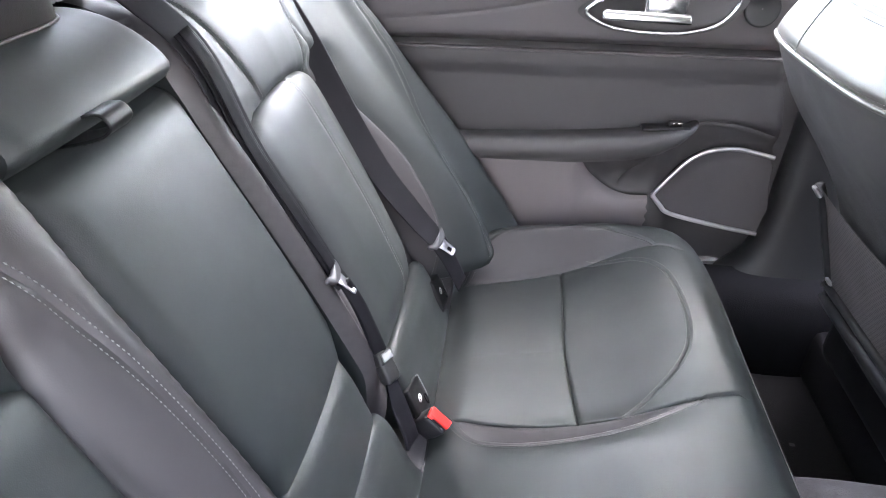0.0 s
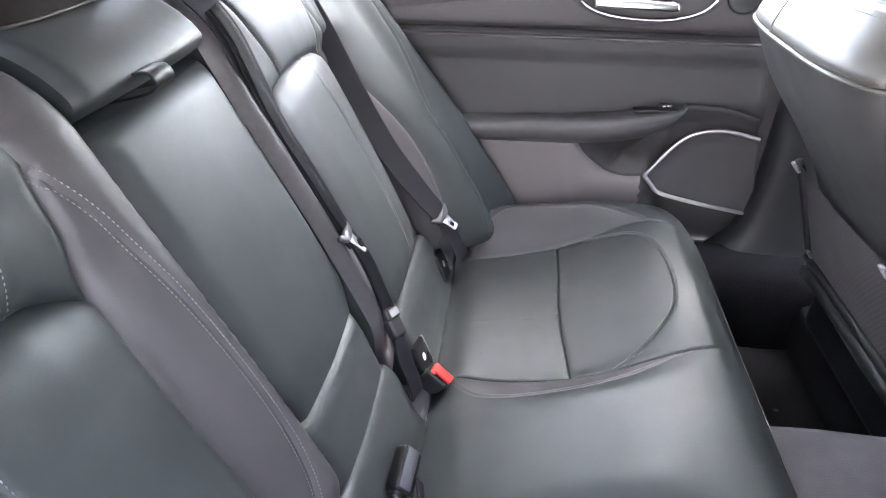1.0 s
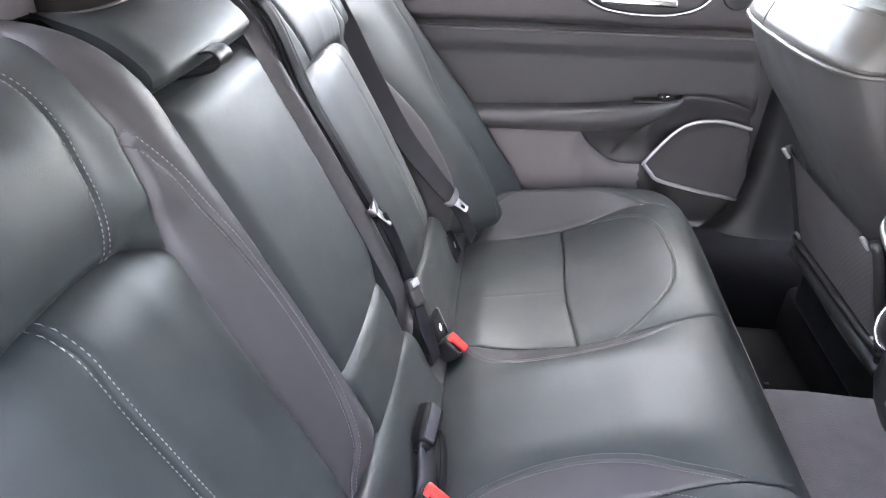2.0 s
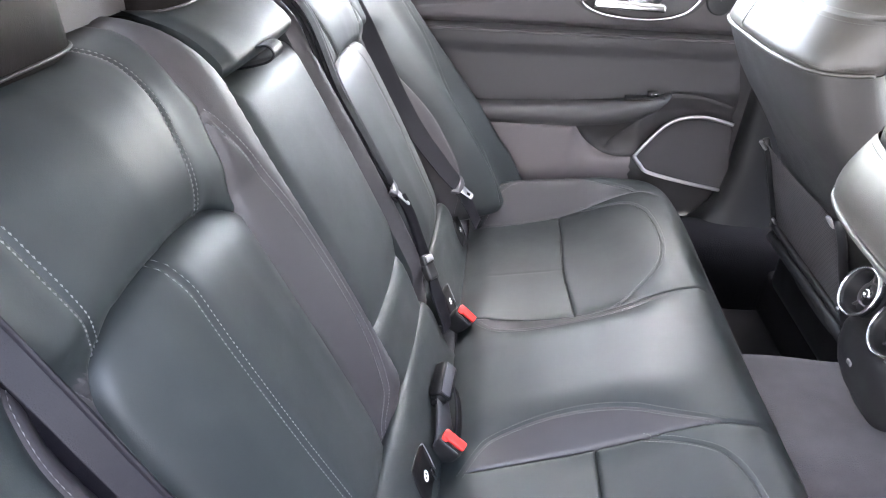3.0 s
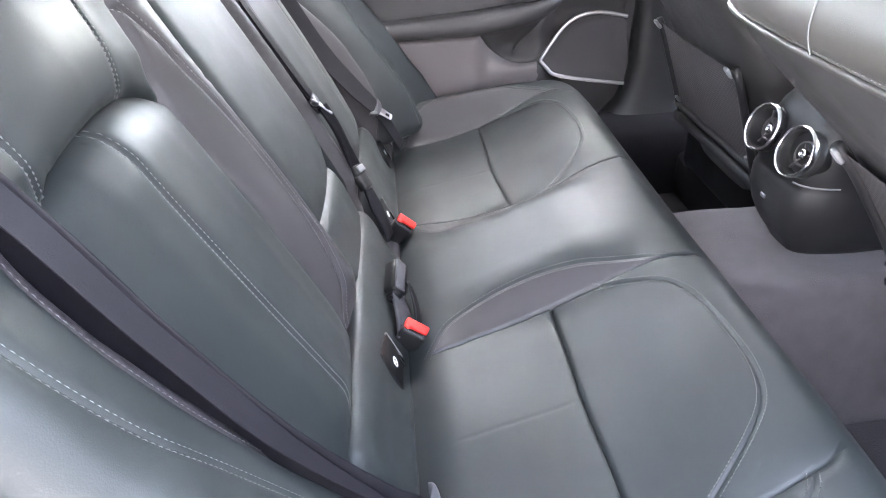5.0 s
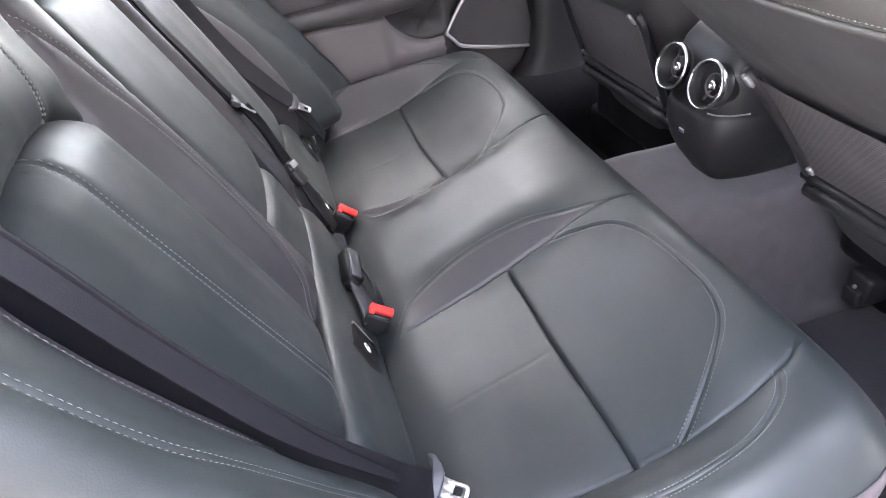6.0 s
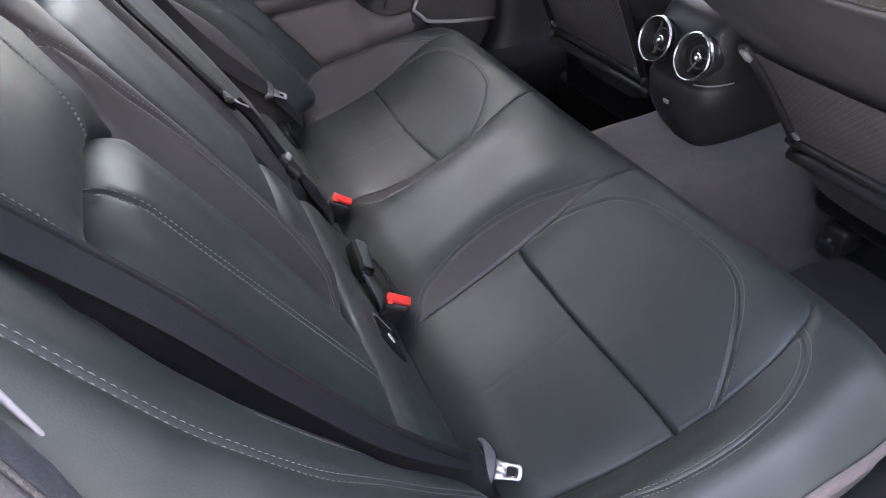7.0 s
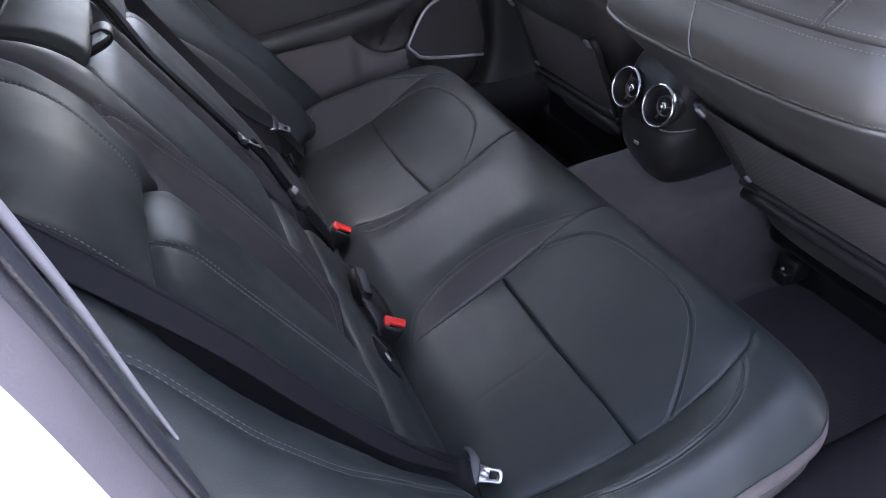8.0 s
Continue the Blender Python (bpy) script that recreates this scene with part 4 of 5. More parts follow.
part("small_buckle", join(rbox(0.044, 0.027, 0.018, 0.005, bk), rbox(0.020, 0.030, 0.020, 0.004, bk @ pose(-0.016, 0, 0.001))), PLASTIC, mid, "small black plastic buckle")
part("buckle_plate", rbox(0.012, 0.020, 0.004, 0.0015, bk @ pose(-0.016, 0, 0.0118)), GREYPLASTIC, mid, "pale grey release button")
tp = smoothed([(-0.020, 0.135, 0.436), (-0.010, 0.122, 0.412), (-0.002, 0.116, 0.390), (0.006, 0.113, 0.368), (0.010, 0.112, 0.345)], n=6)
tn = smoothed([(0.8, -0.5, 0.4), (0.7, -0.7, 0.3), (0.8, -0.4, 0.4), (0.9, -0.3, 0.3), (0.9, -0.3, 0.2)], n=6)
part("webbing_tail", ribbon([tuple(q) for q in tp], tn, np.linspace(0.020, 0.032, len(tp)), 0.004), WEBBING, mid)


def red_buckle(at, along, across, label):
    root = thing("belt_buckle", label, "belt buckle", "belt buckles", at=at)
    m = frame_of(at, along, Vector(along).cross(Vector(across)))
    part("body", join(rbox(0.056, 0.040, 0.024, 0.005, m @ pose(-0.0300, 0, 0)), rbox(0.030, 0.034, 0.020, 0.006, m @ pose(-0.060, 0, 0))), PLASTIC, root)
    part("button", join(rbox(0.008, 0.038, 0.015, 0.003, m @ pose(0.0005, 0, 0.003)), rbox(0.006, 0.010, 0.020, 0.003, m @ pose(0.001, -0.013, 0.001))), RED, root, "red release button")
    part("slot", rbox(0.003, 0.030, 0.005, 0.001, m @ pose(-0.0015, 0, -0.008)), GLOSSBLACK, root, "black tongue slot")
    part("mark", rbox(0.012, 0.012, 0.001, 0.0003, m @ pose(-0.034, 0, 0.0121)), SOFTPLASTIC, root, "grey moulded mark")


red_buckle((0.042, 0.158, 0.346), (0.45, -0.35, 0.72), (0.80, -0.25, -0.55), "black buckle with a red button beside the far seat")
red_buckle((0.042, -0.150, 0.348), (0.35, -0.30, 0.85), (0.80, -0.30, -0.45), "black buckle with a red button beside the near seat")
# grey stub buckle of the centre place
stub = thing("belt_buckle", "dark grey slim buckle of the centre seat, folded against the cushion", "belt buckle", "belt buckles", at=(0.02, -0.05, 0.34))
sm = frame_of((0.017, -0.047, 0.366), (0.10, 1.0, 0.30), (0.75, -0.1, 0.65))
part("body", join(rbox(0.062, 0.034, 0.026, 0.008, sm @ pose(0, 0, 0), segs=3), rbox(0.030, 0.024, 0.020, 0.006, sm @ pose(-0.022, 0, -0.001))), BLACKPLATE, stub)
part("face", rbox(0.054, 0.020, 0.003, 0.0012, sm @ pose(0, 0.003, 0.0132)), TONGUEGREY, stub, "grey front face")
sp = smoothed([(0.016, -0.070, 0.360), (0.022, -0.095, 0.345), (0.026, -0.120, 0.335), (0.026, -0.14, 0.320)], n=6)
part("neck", rbox(0.016, 0.018, 0.014, 0.003, sm @ pose(-0.036, 0, -0.002)), BLACKPLATE, stub, "black ribbed neck")
part("strap", ribbon([tuple(q) for q in sp], [(0.75, -0.1, 0.65)] * len(sp), np.linspace(0.026, 0.040, len(sp)), 0.005), TONGUEGREY, stub, "flat grey plastic strap")
lp = smoothed([(0.037, -0.052, 0.356), (0.043, -0.075, 0.350), (0.046, -0.105, 0.340), (0.045, -0.130, 0.330), (0.040, -0.15, 0.318)], n=6)
part("side_loop", ribbon([tuple(q) for q in lp], [(0.95, 0.0, 0.3)] * len(lp), 0.020, 0.004), WEBBING, stub, "black webbing loop")


def anchor_cover(y, size=1.0, drop=0.0):
    root = thing("anchor_cover", "black plastic child-seat anchor cover with a small white mark", "anchor cover", "anchor covers", at=(0.008, y, 0.34))
    m = pose(0.006, y, 0.343 - drop, 0, -22, 0) @ Matrix.Diagonal((1, size, size, 1))
    face = [(0.0, -0.030, -0.022), (0.0, -0.024, -0.030), (0.0, 0.018, -0.036), (0.0, 0.026, -0.032), (0.0, 0.030, 0.014), (0.0, 0.024, 0.024), (0.0, -0.014, 0.034), (0.0, -0.024, 0.030)]
    q = smoothed(face, closed=True, n=4)
    c = q.mean(0)
    rings = [[tuple(m @ Vector((dx, *((c + (p - c) * k)[1:])))) for p in q] for dx, k in ((-0.006, 1.0), (0.001, 1.0), (0.0025, 0.95), (0.0028, 0.6), (0.0028, 0.02))]
    part("plate", loft(rings), BLACKPLATE, root)
    part("edge", tube([tuple(m @ Vector((0.002, *p[1:]))) for p in q[len(q) * 10 // 24: len(q) * 16 // 24]], 0.0013, 6), GREYPLASTIC, root, "thin pale line along one edge")
    r = disc_ring([(0.0068, 0), (0.0068, 0.0006), (0.0040, 0.0006), (0.0040, 0)], 20, m @ pose(0.0026, 0, 0, 0, 90, 0))
    bar = rbox(0.0008, 0.0026, 0.0085, 0.0003, m @ pose(0.0030, 0, 0, 30, 0, 0))
    part("mark", join(r, bar), WHITE, root, "white printed anchor mark")
    hole = m @ pose(0.0032, 0.017, -0.018, 0, 90, 0) @ Matrix.Diagonal((1.7, 0.62, 1, 1))
    part("finger_hole", disc_ring([(0.0062, -0.001), (0.0068, 0.0012), (0.0056, 0.0012), (0.0046, -0.001), (0.0002, -0.001)], 20, hole), GLOSSBLACK, root, "glossy black finger hole")


for y, size, drop in ((0.48, 1.0, 0.0), (0.20, 1.0, 0.0), (-0.206, 1.22, 0.006)):
    anchor_cover(y, size, drop)


# ---- far rear door trim ----
def door_place(x, z, dip):
    y = 0.702 - 0.018 * smoothstep(0.752, 0.775, z) - 0.12 * np.clip(z - 0.775, 0, 1)
    y = y + 0.008 * smoothstep(0.72, 0.69, z) * 1.0
    y = y + 0.030 * smoothstep(0.41, 0.47, x) * (1 - smoothstep(0.555, 0.625, z))
    y = y + 0.032 * np.exp(-((x - 0.35) / 0.055) ** 2 - ((z - 0.49) / 0.04) ** 2)
    y = y - 0.010 * (1 - smoothstep(0.25, 0.285, x)) * (1 - smoothstep(0.52, 0.54, z))
    return np.stack([x, y + dip, z], 1)


door = thing("door_1", "closed rear door with charcoal moulded trim and chrome details", "car door", kind="structure", at=(0.2, 0.72, 0.3))
belt = np.array([(-0.25, 0.757), (0.0, 0.757), (0.27, 0.756), (0.62, 0.752)])
upl = smoothed([(-0.20, 0.785), (-0.011, 0.804), (0.09, 0.818), (0.187, 0.837), (0.24, 0.85)])
pock = smoothed([(-0.22, 0.531), (0.073, 0.531), (0.25, 0.529), (0.268, 0.522), (0.287, 0.494), (0.325, 0.461), (0.366, 0.447), (0.411, 0.449)])
surr = smoothed([(0.35, 0.470), (0.398, 0.529), (0.446, 0.583), (0.482, 0.612), (0.544, 0.611), (0.589, 0.600), (0.648, 0.577)])
dout = [(-0.25, 0.28), (0.60, 0.28), (0.66, 0.34), (0.68, 0.43), (0.66, 0.52), (0.638, 0.60), (0.61, 0.72), (0.60, 0.86), (0.40, 0.885), (-0.25, 0.885)]
ds = Sheet(dout, [(belt, 0.010, 0.012), (upl, 0.002, 0.006), (pock, 0.006, 0.012), (surr, 0.004, 0.010)], door_place, 0.012, edge=(0.010, 0.02))
upper = [(-0.3, 0.757), (0.0, 0.757), (0.27, 0.756), (0.7, 0.752), (0.7, 0.95), (-0.3, 0.95)]
pocket = [tuple(p) for p in pock] + [(0.411, 0.25), (-0.3, 0.25)]
ringp = [tuple(p) for p in surr] + [(0.72, 0.55), (0.72, 0.25), (0.42, 0.25), (0.411, 0.449)]
cu = ds.cut([("upper_trim", upper), ("map_pocket", pocket), ("speaker_surround", ringp)])
for nm, c, mt, lb in zip(("upper_trim", "map_pocket", "speaker_surround", "middle_panel"), cu, (SOFTPLASTIC, DOORCLOTH, TRIMPLASTIC, TRIMPLASTIC),
                         ("grey padded upper trim", "grey lower pocket panel", "", "")):
    part(nm, fix_normals(c, (0, -1, 0)), mt, door, lb)
e = ds.at(ds.outline)
part("door_edge", loft([[(p[0], p[1] + d, p[2]) for p in e] for d in (0, 0.01, 0.06)]), TRIMPLASTIC, door)
# bright ledge under the waist line
part("waist_ledge", tube([(x, 0.697, 0.7445 - 0.004 * x) for x in np.linspace(-0.24, 0.60, 20)], 0.006, 10, flat=0.6), SOFTPLASTIC, door)
# armrest
rings = []
for x, zt, zl, out in ((-0.22, 0.578, 0.540, 0.645), (0.0, 0.580, 0.541, 0.645), (0.12, 0.585, 0.540, 0.645), (0.25, 0.592, 0.540, 0.645), (0.34, 0.600, 0.547, 0.647), (0.40, 0.607, 0.560, 0.652), (0.44, 0.613, 0.580, 0.662), (0.465, 0.617, 0.600, 0.678), (0.475, 0.617, 0.609, 0.695)):
    h = zt - zl
    rings.append([(x, y, z) for y, z in ((0.735, zl + 0.004), (out + 0.02, zl), (out + 0.006, zl + 0.10 * h), (out, zl + 0.35 * h), (out, zl + 0.7 * h), (out + 0.004, zl + 0.92 * h), (out + 0.012, zt), (out + 0.03, zt + 0.001), (0.715, zt - 0.004), (0.735, zt - 0.006))])
part("armrest", loft(rings, True, True), TRIMPLASTIC, door, "charcoal padded armrest")
part("switch_panel", rbox(0.090, 0.026, 0.006, 0.0025, pose(0.412, 0.686, 0.611, 0, -3, 0)), PLASTIC, door, "black window switch panel")
part("window_switch", join(rbox(0.026, 0.012, 0.010, 0.003, pose(0.428, 0.682, 0.621, 25, 0, 0))), PLASTIC, door)
part("switch_mark", join(rbox(0.009, 0.002, 0.003, 0.0006, pose(0.434, 0.674, 0.623)), rbox(0.005, 0.002, 0.004, 0.0006, pose(0.424, 0.674, 0.622))), CHROME, door, "chrome switch tip")
# speaker
gp = smoothed([(0.424, 0.451), (0.454, 0.497), (0.484, 0.531), (0.517, 0.549), (0.56, 0.555), (0.634, 0.541), (0.645, 0.485), (0.655, 0.433), (0.653, 0.376), (0.553, 0.394), (0.466, 0.413)], closed=True, n=4)
c2 = gp.mean(0)
rings = [[(p[0], y, p[1]) for p in c2 + (gp - c2) * k] for y, k in ((0.736, 1.03), (0.722, 1.0), (0.720, 0.98), (0.722, 0.96), (0.7225, 0.6), (0.7225, 0.02))]
part("speaker_grille", loft(rings), GRILLE, door, "dark perforated speaker grille")
for cv in ([(0.420, 0.451), (0.452, 0.499), (0.482, 0.535), (0.515, 0.554), (0.56, 0.560), (0.60, 0.554), (0.638, 0.545)], [(0.420, 0.451), (0.440, 0.428), (0.463, 0.410), (0.553, 0.389), (0.655, 0.371)]):
    part("speaker_trim", tube([(x, 0.7185, z) for x, z in smoothed(cv, n=6)], 0.0048, 8, up=(0, 1, 0)), SATIN, door, "satin chrome speaker trim")
part("door_lamp", rbox(0.018, 0.004, 0.003, 0.001, pose(0.50, 0.718, 0.345)), GREYPLASTIC, door)
# inside handle
bz = smoothed([(0.238, 0.817), (0.265, 0.800), (0.30, 0.791), (0.35, 0.786), (0.405, 0.787), (0.45, 0.798), (0.475, 0.818), (0.487, 0.845), (0.470, 0.864), (0.36, 0.866), (0.285, 0.850), (0.248, 0.832)], closed=True, n=5)
part("handle_bezel", tube([(x, 0.672 - 0.12 * (z - 0.79), z) for x, z in bz], 0.0042, 8, closed=True, up=(0, 1, 0)), CHROME, door, "bright chrome handle bezel")
c3 = bz.mean(0)
part("handle_cup", loft([[(p[0], 0.680 - 0.12 * (p[1] - 0.79) + d, p[1]) for p in c3 + (bz - c3) * k] for d, k in ((-0.006, 1.12), (-0.004, 1.0), (0.001, 0.9), (0.001, 0.02))]), TRIMPLASTIC, door)
part("handle_lever", join(rbox(0.155, 0.014, 0.018, 0.006, pose(0.340, 0.664, 0.813, 0, 2, 0), segs=3, taper=(0.95, 0.7)), rbox(0.07, 0.010, 0.040, 0.006, pose(0.37, 0.668, 0.835, 0, 2, 0))), CHROME, door, "chrome pull lever")
part("tweeter", disc_ring([(0.030, 0.0), (0.030, 0.004), (0.027, 0.006), (0.025, 0.003), (0.001, 0.002)], 28, pose(0.527, 0.675, 0.830, 83, 0, 0)), PLASTIC, door, "small round tweeter cover")


# ---- front seats ----
def front_seat(cy, profile, pipe_z, seam_y, label, widen=1.0, inboard=0.0):
    fine = smoothed(profile, n=6)
    root = thing("front_seat", label, "car seat", "front seats", at=(0.85, cy, 0.12))

    def rear(z):
        return float(np.interp(z, fine[:, 0], fine[:, 1]))

    def half(z):
        return widen * float(np.interp(z, [0.30, 0.42, 0.60, 0.74, pipe_z, pipe_z + 0.08, 0.95, 1.04, 1.12], [0.185, 0.200, 0.212, 0.216, 0.214, 0.200, 0.178, 0.15, 0.12]))

    def ring(z, grow=0.0, n=56):
        t = 0.15
        h = half(z) + grow
        out = []
        for j in range(n):
            a = 2 * math.pi * j / n
            c, s = math.cos(a), math.sin(a)
            cx = math.copysign(abs(c) ** 0.55, c)
            out.append(Vector((rear(z) + t / 2 - (t / 2 + grow) * cx, cy + inboard + h * math.copysign(abs(s) ** 0.70, s), z)))
        return out

    def rear_half(z, grow=0.0):
        r = ring(z, grow, 96)
        return [r[j] for j in range(-26, 27)]

    low = [z for z in np.arange(0.30, pipe_z - 0.012, 0.03)] + [pipe_z - 0.010, pipe_z - 0.003]
    part("back_shell", loft([ring(z) for z in low]), SEATBACK, root, "dark leather lower seat back")
    seam_z = pipe_z + 0.070
    # parts above the piping use the lit leather copy
    mids = [pipe_z - 0.002, pipe_z + 0.004, *np.linspace(pipe_z + 0.014, seam_z - 0.006, 6), seam_z - 0.001]
    part("upper_back", loft([ring(z, 0.003 - 0.004 * (z < pipe_z)) for z in mids]), SEATLIT, root, "leather upper seat back, made paler for the light it catches")
    tops = [seam_z - 0.006, seam_z, seam_z + 0.005, *np.linspace(seam_z + 0.02, 1.12, 8)]
    rt = [ring(z, -0.002 + 0.003 * (z > seam_z - 0.002) + 0.003 * (z > seam_z + 0.002)) for z in tops]
    top_c = sum(rt[-1], Vector()) / len(rt[-1])
    rt += [[top_c + (p - top_c) * 0.7 + Vector((0, 0, 0.02)) for p in rt[-1]], [top_c + (p - top_c) * 0.05 + Vector((0, 0, 0.028)) for p in rt[-1]]]
    part("shoulder", loft(rt), SEATLIT, root)
    part("piping", tube(rear_half(pipe_z - 0.001, 0.003), 0.0034, 8), SEATLIT, root, "raised leather piping")
    th = [stitch_row(rear_half(z, grow), 0.0046, 0.0034, 0.00065) for z, grow in ((pipe_z + 0.006, 0.0038), (seam_z + 0.006, 0.0046), (seam_z - 0.006, 0.0040))]
    tagged(part("stitching", join(*th), PALETHREAD, root, "pale grey stitching"), kind="stuff")

    def on_rear(y, z, grow=0.0):
        s = min(abs((y - cy - inboard) / (half(z) + grow)), 1.0) ** (1 / 0.70)
        c = math.sqrt(max(0.0, 1 - s * s)) ** 0.55
        return Vector((rear(z) + 0.075 - (0.075 + grow) * c, y, z))

    rise = [on_rear(seam_y - 0.13 - 0.35 * (z - seam_z), z, 0.0046) for z in np.linspace(seam_z + 0.004, seam_z + 0.09, 12)]
    part("rising_seam", tube(rise, 0.0013, 6), SEATLIT, root)
    tagged(part("stitching", join(*[stitch_row([p + Vector((-0.0006, d, 0)) for p in rise], 0.0046, 0.0034, 0.0006) for d in (-0.0065, 0.0065)]), PALETHREAD, root, "pale grey stitching"), kind="stuff")
    part("panel_seam", tube([on_rear(seam_y + 0.02 * k, pipe_z + 0.070 * k, 0.0038) for k in np.linspace(0, 1, 10)], 0.0008, 6), THREAD, root, "pale panel seam")
    # net pocket with its frame and clips
    z0, z1 = (0.40, 0.585) if cy > 0 else (0.44, 0.62)
    hw = 0.165
    nz, ny = 14, 18
    vs, uvs = [], []
    for i in range(nz + 1):
        for j in range(ny + 1):
            z, u = z0 + (z1 - z0) * i / nz, -1 + 2 * j / ny
            y = cy + hw * u
            x = rear(z) - 0.006 - 0.010 * (1 - u * u) * math.sin(math.pi * min(i / nz * 0.75, 1))
            vs.append((x, y, z))
            uvs.append((y, z))
    fs = [(i * (ny + 1) + j, i * (ny + 1) + j + 1, (i + 1) * (ny + 1) + j + 1, (i + 1) * (ny + 1) + j) for i in range(nz) for j in range(ny)]
    net = part("net_pocket", (vs, fs), NET, root, "grey woven net pocket")
    lay = net.data.uv_layers.new(name="UVMap")
    for poly in net.data.polygons:
        for li, vi in zip(poly.loop_indices, poly.vertices):
            lay.data[li].uv = uvs[vi]
    for s in (-1, 1):
        y = cy + s * (hw + 0.010)
        part("pocket_rim", tube([(rear(z) - 0.006, y, z) for z in np.linspace(z0 - 0.03, z1 + 0.005, 14)], 0.008, 10, up=(0, 1, 0)), PLASTIC, root, "black pocket frame")
        part("clip", rbox(0.007, 0.012, 0.024, 0.003, pose(rear(z1) - 0.014, cy + s * hw, z1 - 0.004, 0, -40, 0)), GREYPLASTIC, root, "pale grey pocket clip")
        part("clip", rbox(0.007, 0.011, 0.018, 0.003, pose(rear(z0) - 0.012, cy + s * hw, z0 + 0.006, 0, -40, 0)), GREYPLASTIC, root, "pale grey pocket clip")
    for dz, r in ((-0.010, 0.008), (-0.040, 0.015)):
        part("pocket_rim", tube([(rear(z0 + dz) - 0.008, cy + hw * u * 1.12, z0 + dz) for u in np.linspace(-1, 1, 10)], r, 10), PLASTIC, root, "black pocket frame")
    base_x = rear(0.32)
    # base in near-black, so the shade under the seat is in its colour
    part("seat_base", rbox(0.46, 0.42, 0.15, 0.03, pose(base_x + (0.24 if cy > 0 else 0.28), cy, 0.285 if cy > 0 else 0.300), segs=3), BLACKPLATE, root)
    # far frame enlarged to cover lit floor, with footwell shade in its colour
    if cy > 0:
        part("seat_frame", rbox(0.54, 0.50, 0.13, 0.02, pose(base_x + 0.30, cy + 0.03, 0.155)), SHADECARPET, root)
    else:
        part("seat_frame", rbox(0.40, 0.40, 0.13, 0.02, pose(base_x + 0.34, cy, 0.155)), PLASTIC, root)
    for s in (-1, 1):
        y = cy + s * 0.15
        part("seat_rail", join(rbox(0.55, 0.035, 0.035, 0.006, pose(base_x + 0.33, y, 0.165)), rbox(0.05, 0.05, 0.06, 0.008, pose(base_x + 0.09, y, 0.18)), rbox(0.03, 0.030, 0.10, 0.006, pose(base_x + 0.12, y, 0.21))), PLASTIC, root, "black metal seat rail")
        part("rail_bolt", disc_ring([(0.004, 0), (0.004, 0.004), (0.001, 0.005)], 12, pose(base_x + 0.064, y, 0.185, 0, -90, 0)), STEEL, root, "small bright bolt")


front_seat(-0.392, [(0.28, 0.80), (0.36, 0.755), (0.446, 0.706), (0.53, 0.648), (0.613, 0.583), (0.70, 0.487), (0.76, 0.425), (0.79, 0.402), (0.815, 0.398), (0.85, 0.410), (0.89, 0.434), (0.95, 0.475), (1.03, 0.53), (1.14, 0.60)], 0.790, -0.365,
           "dark leather front seat with a net pocket, near the open door", 1.07, 0.015)
front_seat(0.338, [(0.26, 0.76), (0.40, 0.713), (0.49, 0.680), (0.577, 0.646), (0.66, 0.592), (0.74, 0.530), (0.80, 0.497), (0.832, 0.484), (0.86, 0.492), (0.90, 0.518), (0.95, 0.558), (1.05, 0.63), (1.14, 0.68)], 0.832, 0.385,
           "dark leather front seat with a net pocket by the far door", 0.97)


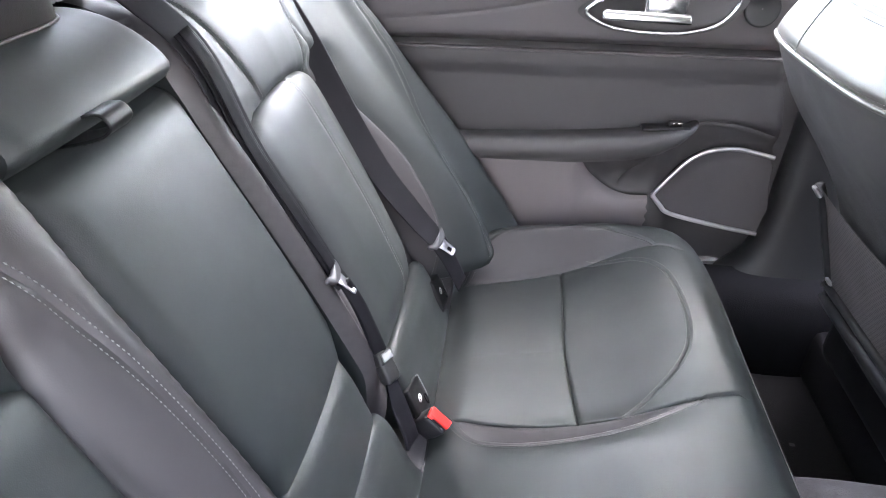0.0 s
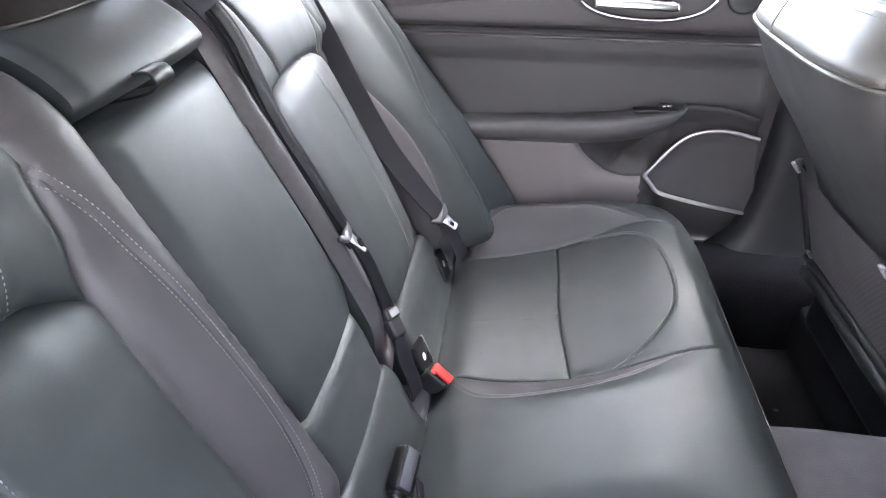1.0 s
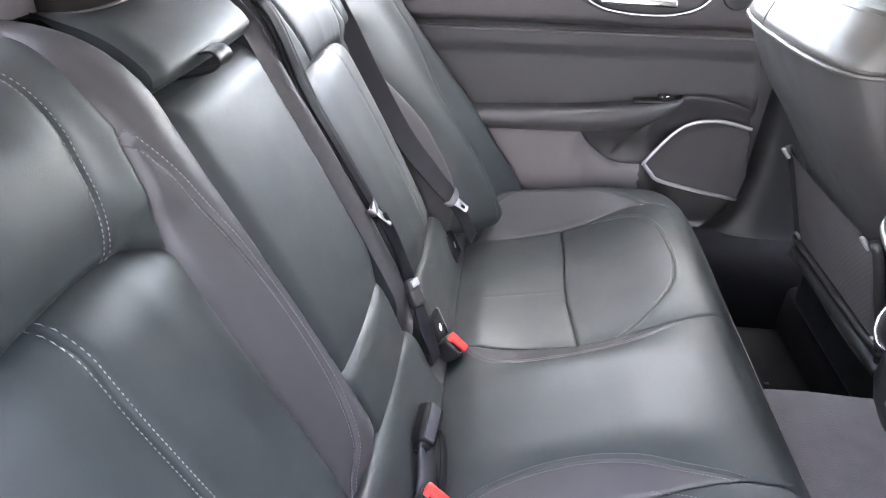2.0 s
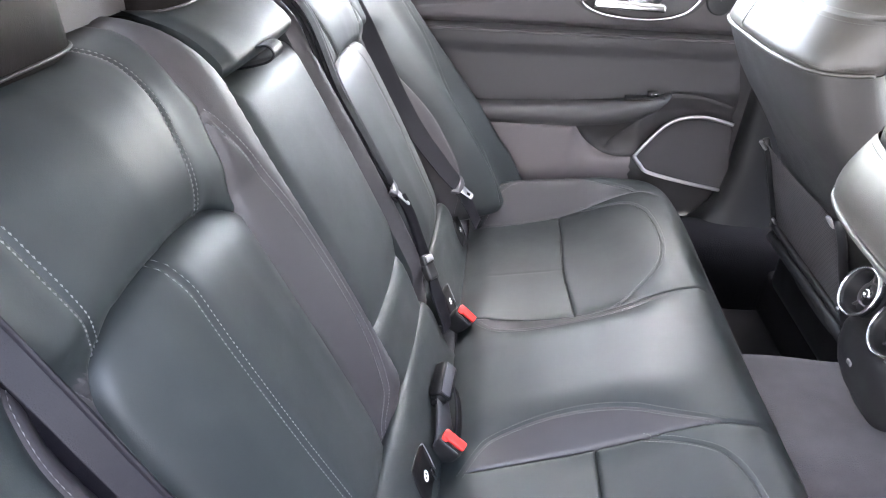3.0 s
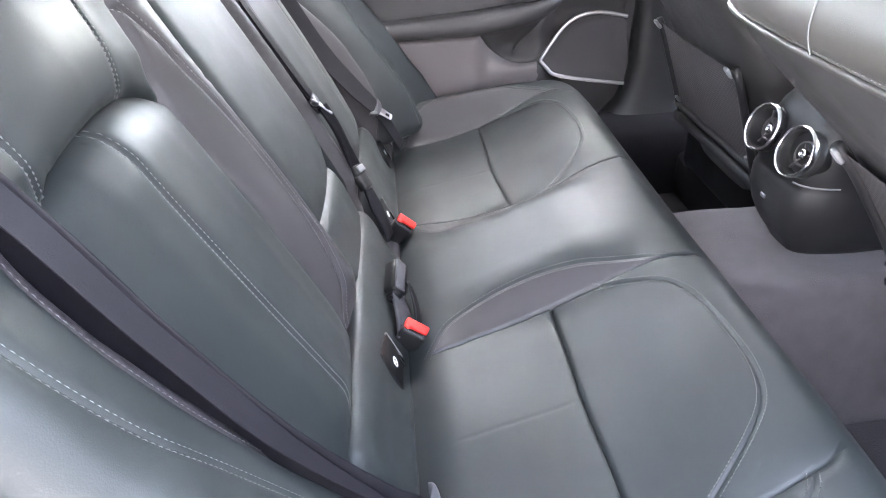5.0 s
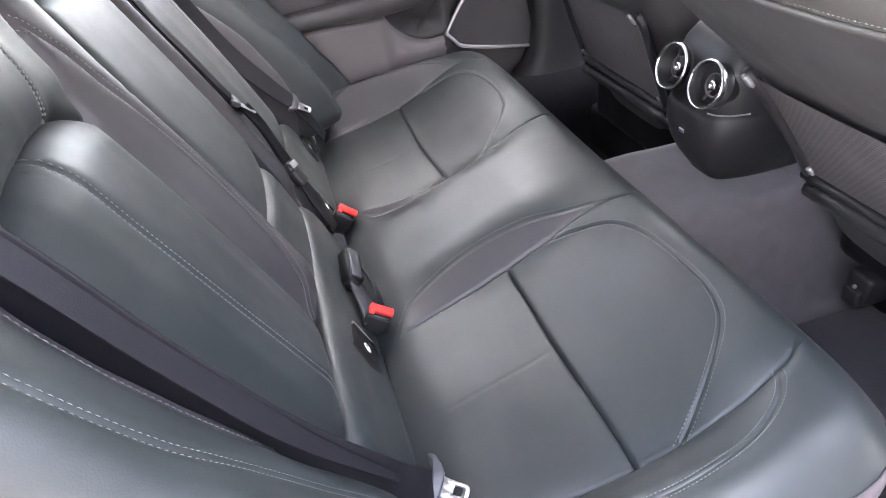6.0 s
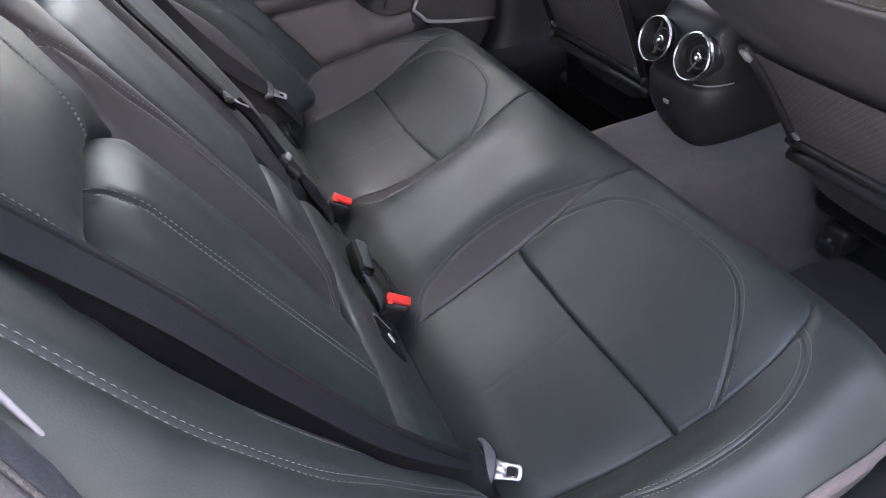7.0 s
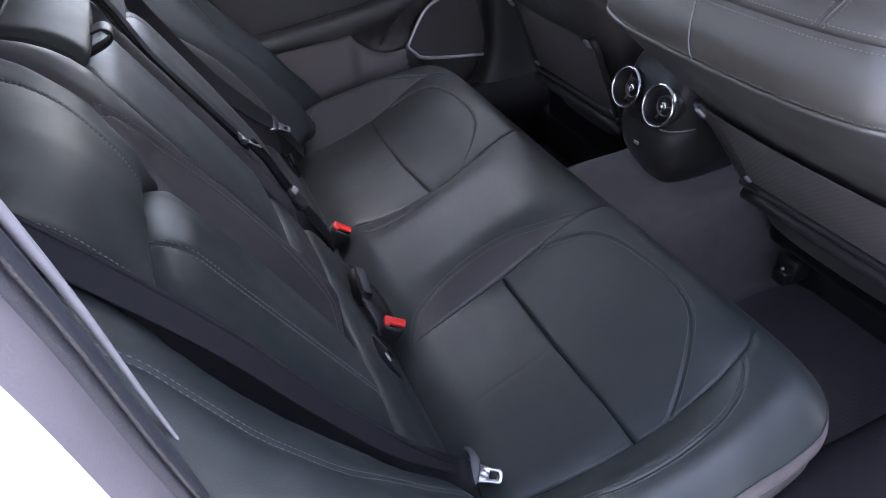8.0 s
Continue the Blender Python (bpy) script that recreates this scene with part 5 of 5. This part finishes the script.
# ---- centre console with rear air vents ----
console = thing("center_console", "black plastic centre console end with two chrome-ringed air vents", "console", at=(0.7, 0, 0.33))
rings = []
for z, xr, h in ((0.315, 0.694, 0.044), (0.345, 0.677, 0.060), (0.37, 0.659, 0.075), (0.40, 0.644, 0.087), (0.43, 0.636, 0.093), (0.462, 0.636, 0.095), (0.470, 0.640, 0.094), (0.474, 0.642, 0.093), (0.482, 0.640, 0.094), (0.50, 0.640, 0.095), (0.53, 0.646, 0.096), (0.556, 0.654, 0.095), (0.575, 0.663, 0.092), (0.59, 0.676, 0.086), (0.60, 0.70, 0.078)):
    ring = []
    for j in range(48):
        a = 2 * math.pi * j / 48
        c, s = math.cos(a), math.sin(a)
        ring.append(((xr + 1.30) / 2 + (1.30 - xr) / 2 * math.copysign(abs(c) ** 0.28, c), h * math.copysign(abs(s) ** 0.42, s), z))
    rings.append(ring)
part("housing", loft(rings, True, True), PLASTIC, console)
part("chin_line", tube([Vector(p) + Vector((-0.002, 0, 0)) for p in rings[8] if p[0] < 0.70 and p[1] < -0.045], 0.0014, 6), GREYPLASTIC, console, "pale lower edge of the vent panel")
for y in (0.043, -0.053):
    m = pose(0.642, y, 0.531, 0, -71, 0)
    vent = part("air_vent", disc_ring([(0.0370, -0.012), (0.0370, 0.012), (0.0355, 0.012), (0.033, 0.006), (0.029, -0.034), (0.001, -0.036)], 40, m), PLASTIC, console, "round black air vent")
    part("chrome_ring", disc_ring([(0.0365, 0.000), (0.0392, 0.004), (0.0400, 0.011), (0.0392, 0.0142), (0.0376, 0.0152), (0.0362, 0.0138), (0.0355, 0.006)], 44, m), CHROME, vent, "satin chrome ring")
    core = m @ pose(0, 0, -0.010)
    part("inner_ring", disc_ring([(0.0165, 0.002), (0.0175, 0.006), (0.0195, 0.006), (0.0205, 0.002), (0.0195, -0.004), (0.0165, 0.002)], 28, core), SOFTPLASTIC, vent)
    part("knob", disc_ring([(0.0085, -0.002), (0.0085, 0.008), (0.0065, 0.0105), (0.003, 0.011), (0.0028, 0.008), (0.0005, 0.008)], 20, core), CHROME, vent, "chrome centre knob")
    for k in range(3):
        part("vane", rbox(0.026, 0.0028, 0.010, 0.001, core @ pose(0, 0, 0, 0, 0, 120 * k + 35) @ pose(0.019, 0, 0.0)), SOFTPLASTIC, vent)
part("usb_port", rbox(0.003, 0.013, 0.007, 0.001, pose(0.635, 0.002, 0.430)), GREYPLASTIC, console, "small grey charging port")
part("lid", rbox(0.40, 0.17, 0.05, 0.018, pose(0.94, 0, 0.605), segs=3), SEATBACK, console, "dark leather console lid")
